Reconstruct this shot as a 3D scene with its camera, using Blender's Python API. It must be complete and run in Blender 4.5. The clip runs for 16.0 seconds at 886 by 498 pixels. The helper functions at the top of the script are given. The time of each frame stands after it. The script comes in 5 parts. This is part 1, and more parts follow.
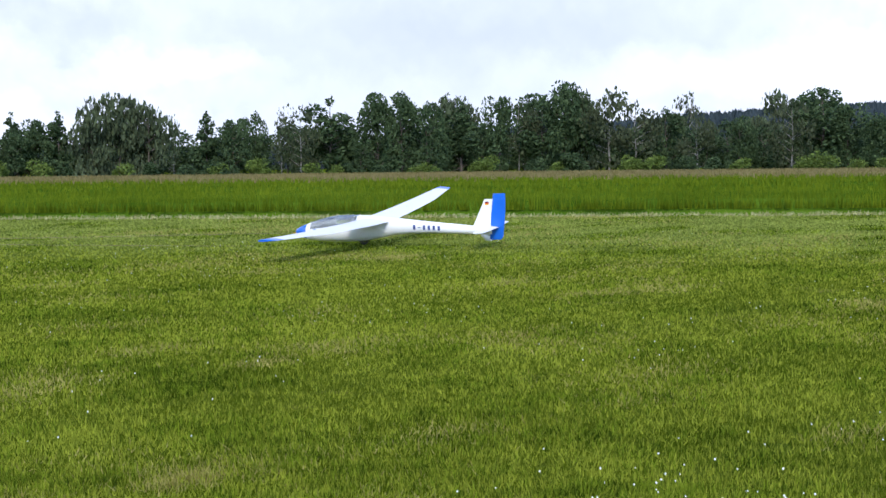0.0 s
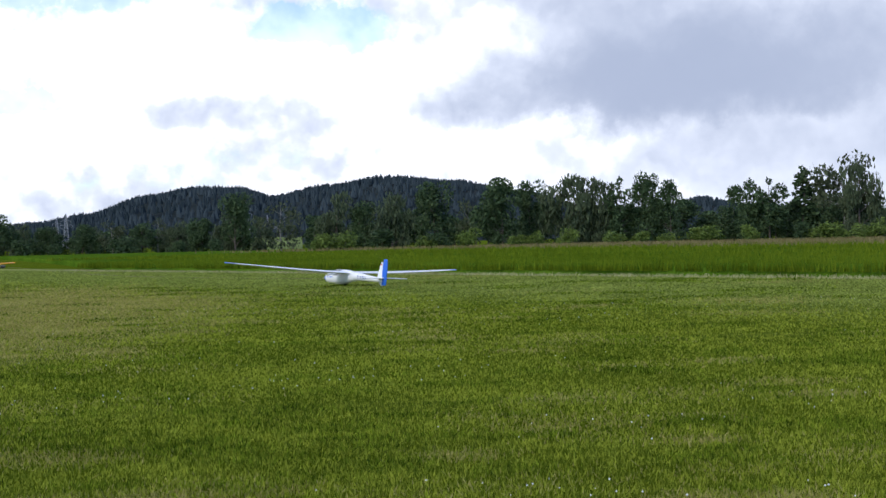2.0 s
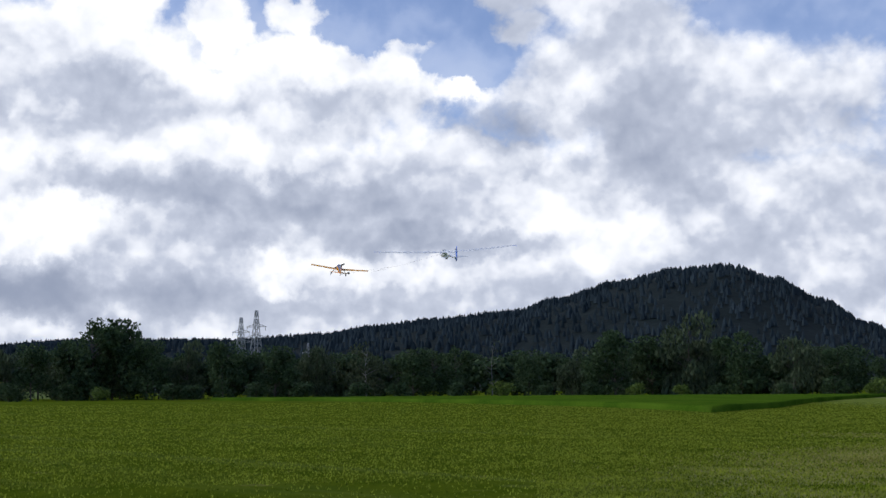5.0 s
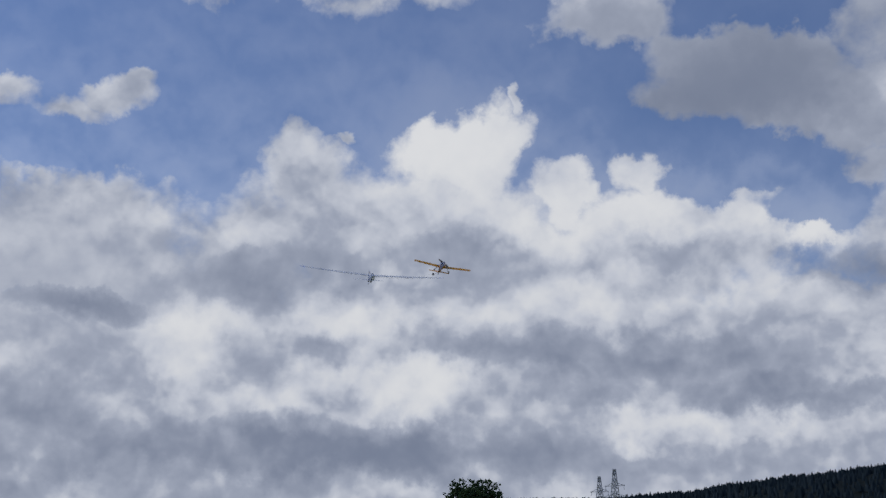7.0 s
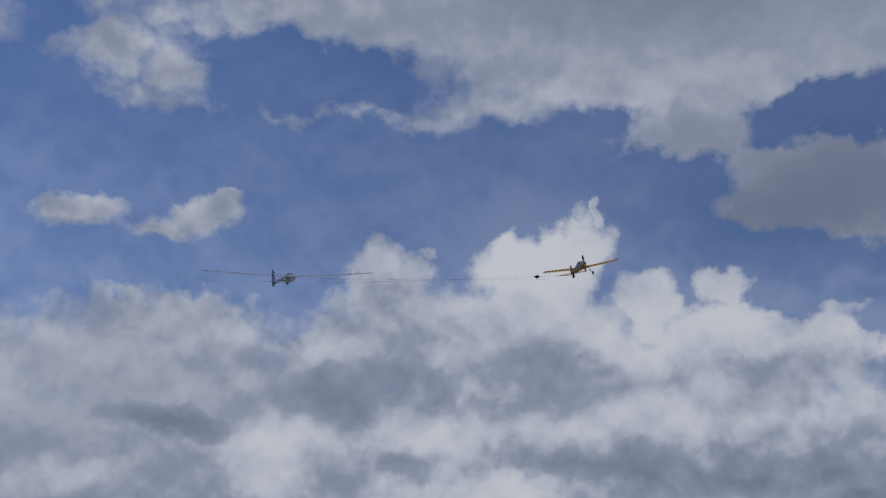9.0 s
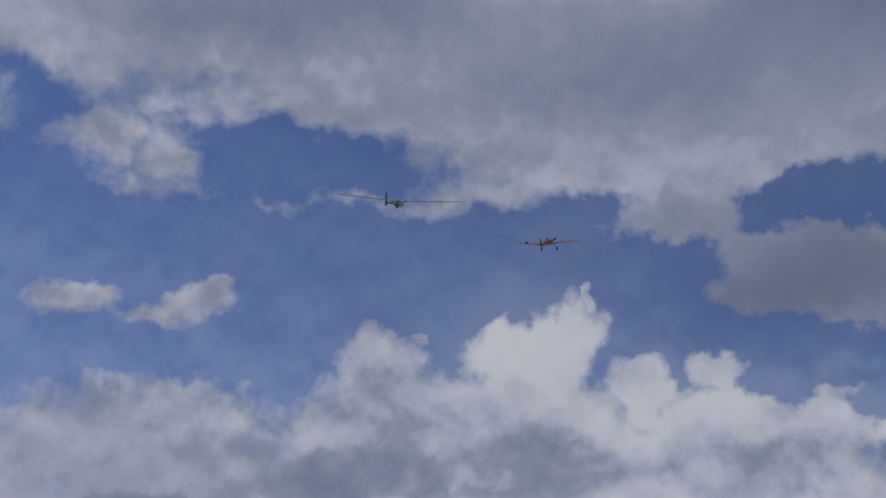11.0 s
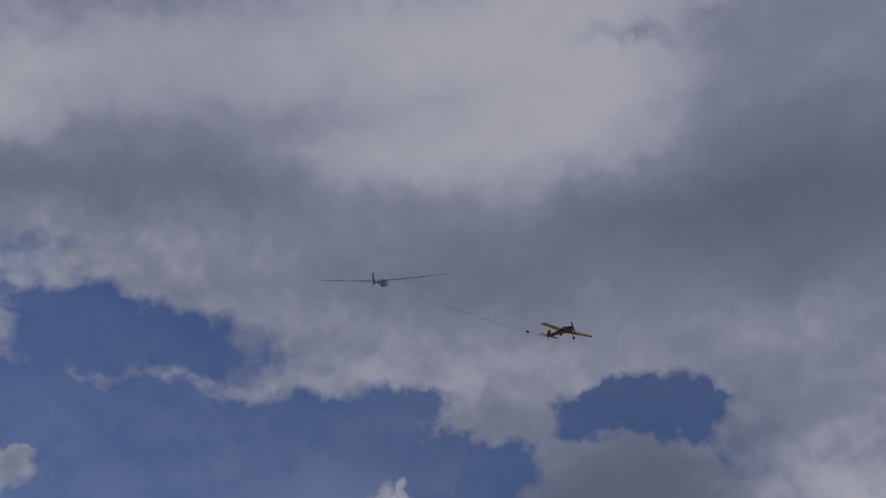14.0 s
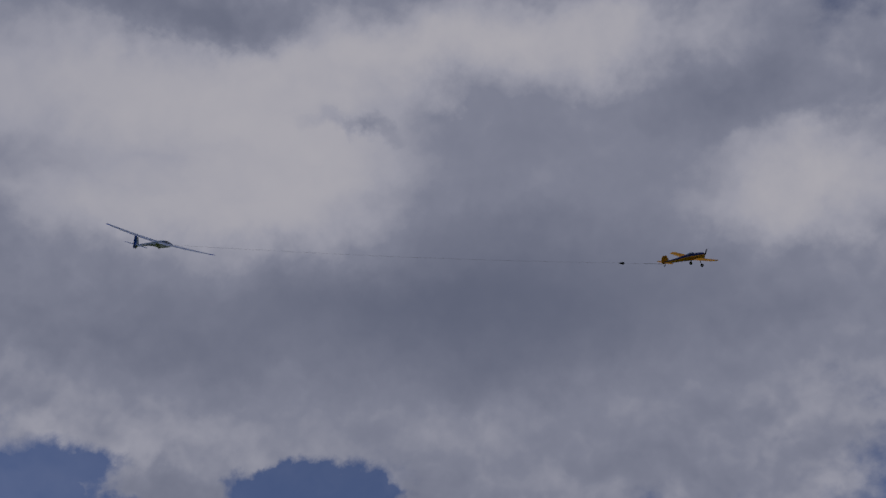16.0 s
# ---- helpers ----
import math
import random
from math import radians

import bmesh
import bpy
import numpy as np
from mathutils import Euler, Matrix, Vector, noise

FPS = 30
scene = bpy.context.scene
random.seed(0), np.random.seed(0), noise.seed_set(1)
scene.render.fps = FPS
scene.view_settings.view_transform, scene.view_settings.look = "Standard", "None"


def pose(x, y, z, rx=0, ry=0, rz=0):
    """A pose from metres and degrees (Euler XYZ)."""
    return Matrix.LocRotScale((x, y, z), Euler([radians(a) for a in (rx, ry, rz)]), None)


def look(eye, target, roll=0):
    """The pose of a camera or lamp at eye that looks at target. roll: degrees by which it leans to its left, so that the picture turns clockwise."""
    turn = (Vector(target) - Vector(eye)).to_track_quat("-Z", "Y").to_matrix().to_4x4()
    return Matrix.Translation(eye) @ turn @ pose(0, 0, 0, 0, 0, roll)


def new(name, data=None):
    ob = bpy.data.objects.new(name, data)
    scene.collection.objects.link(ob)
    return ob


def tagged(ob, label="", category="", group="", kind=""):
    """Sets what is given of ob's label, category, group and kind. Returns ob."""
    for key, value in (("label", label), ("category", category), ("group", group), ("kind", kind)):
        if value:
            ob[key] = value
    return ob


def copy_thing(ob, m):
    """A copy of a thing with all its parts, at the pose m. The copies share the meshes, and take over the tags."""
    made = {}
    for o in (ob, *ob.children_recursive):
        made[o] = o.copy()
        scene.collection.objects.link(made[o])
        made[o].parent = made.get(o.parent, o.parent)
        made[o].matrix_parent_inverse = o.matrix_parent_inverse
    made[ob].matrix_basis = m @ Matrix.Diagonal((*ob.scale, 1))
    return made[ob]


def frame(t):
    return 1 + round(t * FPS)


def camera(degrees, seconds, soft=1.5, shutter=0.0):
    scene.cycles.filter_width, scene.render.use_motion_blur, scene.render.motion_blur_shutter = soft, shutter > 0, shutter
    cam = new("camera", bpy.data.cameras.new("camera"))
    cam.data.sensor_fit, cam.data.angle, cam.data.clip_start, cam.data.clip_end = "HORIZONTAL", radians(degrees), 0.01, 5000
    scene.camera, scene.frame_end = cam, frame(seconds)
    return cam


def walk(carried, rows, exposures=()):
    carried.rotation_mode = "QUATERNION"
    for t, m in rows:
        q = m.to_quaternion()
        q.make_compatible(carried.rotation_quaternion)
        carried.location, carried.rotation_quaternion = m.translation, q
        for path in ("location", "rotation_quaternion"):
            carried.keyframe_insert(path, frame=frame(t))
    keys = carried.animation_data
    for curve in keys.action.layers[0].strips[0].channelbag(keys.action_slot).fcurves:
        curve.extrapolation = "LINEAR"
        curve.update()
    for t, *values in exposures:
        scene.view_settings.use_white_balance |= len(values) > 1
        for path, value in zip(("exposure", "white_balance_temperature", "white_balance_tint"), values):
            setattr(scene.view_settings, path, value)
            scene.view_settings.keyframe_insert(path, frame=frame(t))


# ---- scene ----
cam = camera(40, 16.0)
EYE = (0, 0, 1.5)                       # the camera is held in one spot and panned
# seconds, heading, tilt, lean
PAN = [
    (0, 44.00, -3.93, -0.60),
    (0.5, 31.88, -4.17, -1.58),
    (1, 19.29, -3.26, -0.92),
    (1.5, 10.37, -2.21, -0.84),
    (2, 3.98, -0.47, -1.25),
    (2.5, -0.41, 0.90, -0.51),
    (3, -2.26, 1.73, 0.32),
    (3.2, -3.46, 2.18, 0.32),
    (4.2, -27.56, 4.46, 0.00),
    (5.3, -51.66, 7.95, -0.30),
    (5.5, -54.26, 9.20, -0.30),
    (6, -55.45, 11.96, -0.79),
    (6.5, -63.39, 12.41, -0.17),
    (7, -62.87, 13.98, -0.17),
    (7.5, -63.82, 15.08, 0.29),
    (8, -66.71, 15.71, -0.05),
    (8.5, -65.55, 15.42, 0.32),
    (9, -66.91, 19.37, 0.48),
    (9.2, -67.26, 19.67, 0.48),
    (10.3, -66.63, 22.26, 0.00),
    (11.3, -65.99, 24.85, 0.12),
    (11.5, -64.84, 26.55, 0.12),
    (12, -65.55, 28.55, 0.78),
    (12.5, -62.98, 29.89, 0.42),
    (13, -58.64, 31.58, 0.29),
    (13.5, -58.83, 32.05, 0.30),
    (14, -57.37, 32.39, 0.47),
    (14.5, -53.02, 33.83, -0.58),
    (15, -51.30, 35.95, -0.73),
    (15.5, -46.78, 35.04, -0.88),
    (16, -40.59, 36.17, -0.37),
]


def sight(az, el, lean):
    a, e = radians(az), radians(el)
    return look(EYE, (math.sin(a) * math.cos(e), math.cos(a) * math.cos(e), 1.5 + math.sin(e)), lean)


walk(cam, [(t, sight(a, e, r)) for t, a, e, r in PAN],
     exposures=[(0, 0.85, 6500, 10), (1.5, 0.4, 6500, 10), (2.5, 0.2, 6500, 10), (3.2, -0.08, 6500, 10), (5.5, -0.5, 6450, 10), (6, -0.86, 6350, 10), (6.5, -1.0, 6250, 11), (7, -1.05, 6250, 11),
                (9, -1.47, 5950, 12), (12.5, -1.74, 5900, 17), (14, -1.95, 6000, 18), (14.5, -1.95, 6000, 18), (16, -1.84, 6250, 19)])

# ---------------------------------------------------------------- world and light
EL, AZ = radians(36), radians(-140)      # the sun stands behind thin cloud
world = bpy.data.worlds.new("sky")
scene.world = world
world.use_nodes = True
W = world.node_tree
W.nodes.clear()


def wmath(op, a, b=None, clamp=False):
    n = W.nodes.new("ShaderNodeMath")
    n.operation, n.use_clamp = op, clamp
    for i, v in enumerate((a, b)):
        if v is None:
            continue
        if isinstance(v, (int, float)):
            n.inputs[i].default_value = v
        else:
            W.links.new(v, n.inputs[i])
    return n.outputs[0]


def wnoise(vec, scale, detail, rough=0.55, dist=0.0):
    n = W.nodes.new("ShaderNodeTexNoise")
    n.inputs["Scale"].default_value, n.inputs["Detail"].default_value = scale, detail
    n.inputs["Roughness"].default_value, n.inputs["Distortion"].default_value = rough, dist
    W.links.new(vec, n.inputs["Vector"])
    return n


def wvec(op, a, b):
    n = W.nodes.new("ShaderNodeVectorMath")
    n.operation = op
    for i, v in enumerate((a, b)):
        if isinstance(v, tuple):
            n.inputs[i].default_value = v
        elif isinstance(v, (int, float)):
            n.inputs["Scale"].default_value = v
        else:
            W.links.new(v, n.inputs[i])
    return n.outputs[0]


def heading(az, el):
    a, e = radians(az), radians(el)
    return Vector((math.sin(a) * math.cos(e), math.cos(a) * math.cos(e), math.sin(e)))


def blob(vec, az, el, w, h):
    """A soft ellipse of sky, w by h degrees to each side."""
    m = W.nodes.new("ShaderNodeMapping")
    m.vector_type = "TEXTURE"
    m.inputs["Location"].default_value = heading(az, el)
    m.inputs["Rotation"].default_value = (radians(el), 0, -radians(az))
    m.inputs["Scale"].default_value = (radians(w), 0.5, radians(h))
    W.links.new(vec, m.inputs["Vector"])
    g = W.nodes.new("ShaderNodeTexGradient")
    g.gradient_type = "SPHERICAL"
    W.links.new(m.outputs[0], g.inputs[0])
    return g.outputs["Fac"]


def field(vec, blobs, start):
    out = wmath("ADD", start, 0.0)
    for az, el, w, h, k in blobs:
        out = wmath("ADD", out, wmath("MULTIPLY", blob(vec, az, el, w, h), k))
    return out


# banks of cloud: azimuth, elevation, half width, half height, weight
COVER = []
COVER += [
    (44.1, 6.1, 39.9, 11.2, 1.20),
    (17.2, 5.2, 31.9, 10.1, 1.20),
    (13.6, 7.8, 23.9, 8.8, 1.20),
    (-11.9, 8.7, 6.9, 2.4, 1.00),
    (-19.0, 9.9, 6.4, 1.9, 1.00),
    (-8.3, 8.8, 3.2, 2.4, 1.00),
    (-16.3, 12.8, 8.8, 0.8, 0.80),
    (0.8, 6.3, 6.4, 2.4, 1.10),
    (-6.1, 5.4, 5.3, 2.9, 1.00),
    (11.5, 11.5, 8.2, 2.9, 1.10),
    (13.7, 7.1, 8.0, 3.5, 1.10),
    (-15.0, 4.5, 6.9, 2.0, 1.00),
    (-20.9, 4.1, 3.7, 2.4, 1.00),
    (-12.4, 1.9, 13.3, 1.6, 1.00),
    (3.5, 2.8, 16.0, 2.1, 1.10),
    (-3.5, 12.3, 3.5, 0.5, 0.50),
]
COVER += [
    (-27.6, 5.0, 18.6, 6.9, 1.00),
    (-35.2, 13.3, 13.3, 4.3, 0.90),
    (-55.5, 6.7, 29.3, 5.1, 1.70),
    (-63.0, 2.6, 31.9, 4.0, 1.60),
    (-73.4, 10.9, 6.9, 5.1, 1.10),
    (-67.6, 12.2, 4.0, 2.7, 1.10),
    (-55.6, 10.7, 5.3, 2.1, 1.10),
    (-49.5, 13.2, 1.2, 1.2, 1.00),
    (-45.1, 13.9, 1.0, 0.9, 1.00),
    (-40.5, 12.7, 1.6, 1.9, 1.00),
    (-44.3, 10.6, 6.9, 2.1, 1.10),
    (-38.8, 19.4, 3.2, 2.9, 1.10),
    (-45.2, 19.8, 6.9, 2.4, 1.00),
    (-36.9, 15.2, 3.2, 4.0, 1.00),
    (-42.9, 17.1, 1.9, 1.1, 0.80),
    (-36.8, 10.1, 5.3, 4.3, 1.10),
]
COVER += [
    (-63.4, 19.4, 1.5, 2.1, 1.10),
    (-60.5, 18.9, 1.6, 3.2, 1.10),
    (-59.4, 21.2, 0.5, 1.2, 1.00),
    (-69.3, 17.5, 2.1, 2.0, 1.00),
    (-57.1, 16.4, 1.6, 1.7, 1.10),
    (-53.6, 17.5, 1.1, 1.5, 0.90),
    (-48.0, 14.6, 3.3, 2.4, 1.20),
    (-53.0, 13.6, 7.2, 2.7, 1.20),
    (-65.1, 14.7, 9.6, 3.2, 1.20),
    (-69.9, 8.8, 8.0, 2.9, 1.20),
    (-75.0, 10.0, 1.6, 1.6, 1.10),
    (-67.0, 10.7, 2.1, 1.6, 1.10),
    (-80.4, 13.3, 9.0, 3.7, 1.00),
    (-83.3, 9.6, 11.2, 2.9, 1.10),
    (-54.6, 6.9, 18.6, 4.5, 1.70),
    (-72.9, 5.9, 23.9, 4.5, 1.70),
]
COVER += [
    (-61.0, 11.2, 13.3, 2.9, 1.40),
    (-78.1, 21.1, 1.6, 0.9, 1.00),
    (-84.6, 20.4, 2.7, 1.0, 0.80),
    (-80.6, 19.6, 1.9, 0.9, 0.60),
    (-67.8, 19.4, 0.9, 0.4, 0.60),
    (-54.3, 24.7, 3.6, 1.5, 1.10),
    (-50.0, 22.7, 3.2, 1.9, 1.10),
    (-46.8, 20.6, 5.3, 2.9, 1.10),
    (-48.5, 23.9, 0.8, 0.8, 0.90),
    (-45.1, 22.2, 2.9, 1.1, 1.00),
    (-82.7, 35.3, 11.4, 5.9, 1.20),
    (-65.1, 34.9, 13.8, 5.9, 1.20),
    (-49.7, 32.0, 11.2, 5.9, 1.20),
    (-68.8, 43.8, 34.6, 8.8, 1.20),
    (-84.0, 27.6, 3.1, 1.6, 0.90),
    (-80.0, 26.8, 3.1, 1.2, 0.80),
]
COVER += [
    (-73.3, 26.0, 2.3, 1.0, 0.50),
    (-67.1, 26.2, 2.5, 0.8, 0.50),
    (-84.6, 19.7, 3.2, 1.2, 0.55),
    (-78.4, 20.5, 1.9, 0.9, 0.90),
    (-54.5, 24.5, 3.7, 1.8, 1.10),
    (-47.9, 21.0, 5.3, 3.2, 1.10),
    (-45.7, 22.0, 3.2, 1.9, 1.10),
    (-62.8, 18.8, 2.9, 2.4, 1.10),
    (-37.7, 24.4, 6.6, 8.5, 1.10),
    (-70.4, 25.4, 3.1, 1.0, 0.45),
    (-60.3, 40.0, 31.9, 11.2, 1.20),
    (-40.6, 37.8, 39.9, 14.9, 1.30),
    (-54.8, 27.6, 11.2, 3.2, 1.10),
    (-28.5, 27.2, 13.3, 4.3, 1.20),
]
# gaps of blue between them
GAPS = []
GAPS += [
    (-74.1, 28.2, 8.0, 1.2, 0.60),
    (-59.2, 24.8, 3.2, 1.6, 0.50),
    (-0.8, 9.9, 4.5, 1.3, 0.90),
    (-14.3, 11.9, 2.9, 0.6, 0.80),
    (-19.2, 6.8, 5.1, 0.6, 0.70),
    (5.7, 9.0, 1.3, 0.6, 0.60),
    (-21.4, 8.6, 1.6, 1.3, 0.60),
    (-9.3, 4.3, 1.1, 0.8, 0.30),
    (-48.0, 17.1, 4.5, 1.6, 1.00),
    (-46.2, 15.1, 2.9, 1.2, 0.90),
    (-68.7, 21.6, 8.8, 1.9, 0.70),
    (-72.0, 23.5, 21.3, 2.0, 0.80),
    (-51.3, 19.0, 4.0, 1.3, 0.80),
    (-55.9, 20.3, 2.4, 2.1, 0.80),
    (-82.8, 17.8, 6.9, 1.3, 0.50),
    (-47.9, 25.1, 3.5, 1.5, 1.10),
]
GAPS += [
    (-70.8, 23.1, 13.3, 2.1, 0.80),
    (-88.0, 30.0, 2.4, 1.9, 0.50),
    (-73.0, 27.2, 8.8, 1.6, 0.70),
    (-47.3, 24.7, 4.0, 1.9, 1.10),
    (-66.7, 22.8, 11.2, 1.9, 0.80),
    (-61.2, 23.9, 3.2, 1.1, 1.00),
    (-45.1, 25.0, 2.4, 0.8, 1.00),
]
# tone of the cloud: negative is grey, positive is bright
TONE = []
TONE += [
    (44.1, 6.6, 26.6, 8.8, -0.50),
    (15.9, 6.8, 6.9, 1.3, -0.45),
    (24.7, 4.7, 8.0, 1.1, 0.20),
    (22.5, 6.7, 8.0, 1.3, -0.15),
    (31.5, 4.6, 4.3, 0.8, 0.30),
    (27.1, 6.0, 2.9, 1.3, -0.20),
    (57.5, 4.5, 8.0, 1.1, 0.25),
    (49.3, 6.0, 13.3, 1.6, -0.12),
    (14.9, 8.4, 8.8, 1.6, -0.70),
    (25.1, 4.6, 8.0, 1.1, -0.20),
    (-0.8, 6.3, 8.0, 1.6, -0.35),
    (-7.6, 4.2, 4.0, 1.6, 0.25),
    (13.8, 7.7, 8.8, 1.6, -0.40),
    (-0.7, 8.6, 10.6, 2.4, 0.30),
    (-11.9, 8.5, 8.8, 2.9, 0.45),
    (0.8, 6.0, 6.6, 2.4, 0.45),
]
TONE += [
    (-15.0, 4.5, 7.4, 1.9, 0.40),
    (12.0, 11.7, 7.4, 1.9, -0.40),
    (13.7, 6.1, 6.9, 1.1, -0.60),
    (7.4, 4.4, 5.3, 1.1, 0.30),
    (13.7, 8.6, 6.9, 1.2, 0.20),
    (3.5, 2.8, 8.0, 0.8, 0.30),
    (-16.2, 3.4, 5.3, 0.5, -0.30),
    (-6.1, 3.2, 4.8, 0.7, -0.25),
    (-54.2, 12.9, 23.9, 10.6, 0.15),
    (-63.2, 18.3, 4.3, 2.9, 0.30),
    (-55.2, 16.5, 3.2, 1.6, 0.30),
    (-60.4, 13.7, 9.6, 0.9, -0.35),
    (-68.3, 9.5, 8.0, 1.0, -0.55),
    (-67.6, 12.7, 4.0, 1.6, 0.30),
    (-47.1, 6.8, 8.8, 0.7, -0.50),
    (-70.7, 6.4, 3.5, 1.0, 0.40),
]
TONE += [
    (-54.2, 5.7, 1.3, 0.8, 0.35),
    (-43.2, 8.4, 5.3, 1.3, 0.30),
    (-68.1, 4.1, 13.3, 0.8, -0.35),
    (-42.9, 12.6, 2.9, 0.9, -0.50),
    (-45.1, 13.9, 1.1, 1.0, 0.60),
    (-40.3, 12.7, 1.5, 1.9, 0.50),
    (-38.8, 19.4, 2.9, 2.4, 0.35),
    (-49.3, 20.0, 6.9, 2.1, -0.30),
    (-37.0, 13.2, 3.2, 3.2, -0.30),
    (-38.3, 5.9, 2.9, 1.6, 0.30),
    (-60.4, 9.4, 2.4, 0.8, 0.30),
    (-49.8, 5.5, 5.3, 0.7, 0.25),
    (-53.1, 11.2, 4.3, 1.3, 0.25),
    (-70.5, 12.2, 4.5, 1.3, -0.45),
    (-60.8, 9.2, 6.1, 0.9, -0.50),
    (-50.2, 8.4, 6.1, 1.0, -0.50),
]
TONE += [
    (-79.2, 11.1, 2.7, 0.6, -0.60),
    (-67.7, 4.7, 8.0, 1.1, -0.50),
    (-74.4, 10.0, 2.4, 1.9, 0.70),
    (-66.2, 9.4, 4.0, 2.1, 0.75),
    (-63.0, 7.0, 2.9, 1.3, 0.50),
    (-56.1, 14.5, 4.5, 1.9, 0.45),
    (-48.2, 15.1, 3.5, 1.6, 0.35),
    (-63.4, 20.0, 1.6, 1.9, 0.35),
    (-60.4, 19.4, 1.3, 2.9, 0.30),
    (-82.4, 13.7, 8.0, 1.6, 0.10),
    (-48.5, 21.8, 7.4, 4.0, -0.30),
    (-54.3, 24.7, 3.7, 1.5, -0.15),
    (-51.6, 5.6, 4.0, 1.3, 0.35),
    (-82.4, 37.2, 2.9, 2.1, 0.35),
    (-87.4, 33.5, 2.9, 1.9, 0.25),
    (-52.8, 36.7, 8.8, 2.4, 0.42),
]
TONE += [
    (-65.7, 39.4, 26.6, 4.3, 0.10),
    (-70.0, 35.1, 8.0, 1.3, -0.30),
    (-62.0, 31.2, 8.0, 1.6, -0.15),
    (-47.1, 20.9, 5.3, 3.5, -0.35),
    (-62.7, 19.4, 2.9, 2.1, 0.40),
    (-44.4, 32.0, 5.3, 3.2, 0.10),
    (-48.3, 40.3, 4.3, 4.5, 0.35),
    (-79.6, 39.3, 5.9, 1.9, 0.25),
    (-75.7, 33.6, 8.8, 1.3, -0.35),
    (-39.6, 33.6, 6.9, 4.3, -0.28),
    (-56.9, 37.5, 3.2, 1.6, 0.15),
    (-66.3, 32.3, 8.0, 1.6, 0.10),
    (-38.0, 45.4, 12.2, 1.9, 0.65),
    (-58.2, 41.8, 10.1, 2.7, 0.50),
    (-19.4, 37.3, 4.5, 2.4, 0.65),
    (-63.6, 35.4, 3.2, 2.1, 0.15),
]
TONE += [
    (-39.5, 33.5, 16.0, 3.5, -0.45),
    (-20.4, 43.0, 5.9, 2.4, -0.30),
    (-57.5, 46.3, 5.1, 1.1, -0.35),
    (-46.4, 41.9, 1.9, 0.4, -0.35),
    (-56.1, 26.5, 8.0, 1.6, 0.15),
    (-19.9, 30.1, 4.0, 6.6, 0.10),
]
# smooth sheets without billows
CALM = []
CALM += [
    (44.1, 6.1, 39.9, 11.2, 1.00),
    (-65.2, 38.8, 39.9, 12.8, 0.95),
    (-60.3, 40.0, 37.2, 13.8, 0.95),
    (-40.6, 37.3, 42.6, 21.3, 1.00),
    (-48.0, 22.0, 8.0, 3.7, 0.80),
    (-82.3, 12.2, 11.2, 3.7, 0.70),
    (-47.8, 21.5, 6.9, 4.0, 0.80),
    (12.5, 9.7, 8.8, 5.3, 0.60),
]


def most(vec, blobs, grow):
    """The strongest of many ellipses."""
    out = None
    for az, el, w, h, k in blobs:
        g = wmath("MULTIPLY", blob(vec, az, el, w * grow, h * grow), k)
        out = g if out is None else wmath("MAXIMUM", out, g)
    return out


tc = W.nodes.new("ShaderNodeTexCoord").outputs["Generated"]
warp = wnoise(tc, 16.0, 6, 0.6)
off = wvec("SCALE", wvec("SUBTRACT", warp.outputs["Color"], (0.5, 0.5, 0.5)), 0.075)
vec = wvec("ADD", tc, off)
fine = wvec("ADD", tc, wvec("SCALE", off, 0.5))
flat = wvec("MULTIPLY", tc, (1.0, 1.0, 1.25))
UP = (0.0, 0.0, 0.014)


def puffs(v):
    n = W.nodes.new("ShaderNodeTexVoronoi")
    n.feature, n.normalize = "SMOOTH_F1", True
    n.inputs["Scale"].default_value, n.inputs["Detail"].default_value = 15.0, 3.0
    n.inputs["Roughness"].default_value, n.inputs["Smoothness"].default_value = 0.55, 0.5
    W.links.new(v, n.inputs["Vector"])
    return n.outputs["Distance"]


p1 = puffs(fine)
p2 = puffs(wvec("ADD", fine, UP))
n1 = wnoise(flat, 9.0, 9, 0.6).outputs["Fac"]
n0 = wnoise(flat, 9.0, 5, 0.55).outputs["Fac"]
n2 = wnoise(wvec("ADD", flat, (0.0, 0.0, 0.03)), 9.0, 5, 0.55).outputs["Fac"]
calm = wmath("SUBTRACT", 1.0, wmath("MINIMUM", most(vec, CALM, 1.3), 0.8), clamp=True)
cover = wmath("SUBTRACT", most(vec, COVER, 1.45), most(vec, GAPS, 1.2))
ragged = wmath("ADD", wmath("MULTIPLY", wmath("SUBTRACT", n1, 0.5), 1.3), wmath("MULTIPLY", wmath("SUBTRACT", 0.36, p1), wmath("ADD", wmath("MULTIPLY", calm, 0.5), 0.15)))
cover = wmath("ADD", cover, ragged)
ramp = W.nodes.new("ShaderNodeMapRange")
ramp.interpolation_type = "SMOOTHSTEP"
ramp.inputs["From Min"].default_value, ramp.inputs["From Max"].default_value = 0.14, 0.6
W.links.new(cover, ramp.inputs["Value"])
relief = wmath("ADD", wmath("MULTIPLY", wmath("SUBTRACT", n0, n2), 1.5), wmath("MULTIPLY", wmath("SUBTRACT", p2, p1), 2.2))
relief = wmath("MULTIPLY", relief, calm)
tone = field(vec, [(az, el, w * 1.45, h * 1.45, k) for az, el, w, h, k in TONE], wmath("ADD", relief, 0.56))
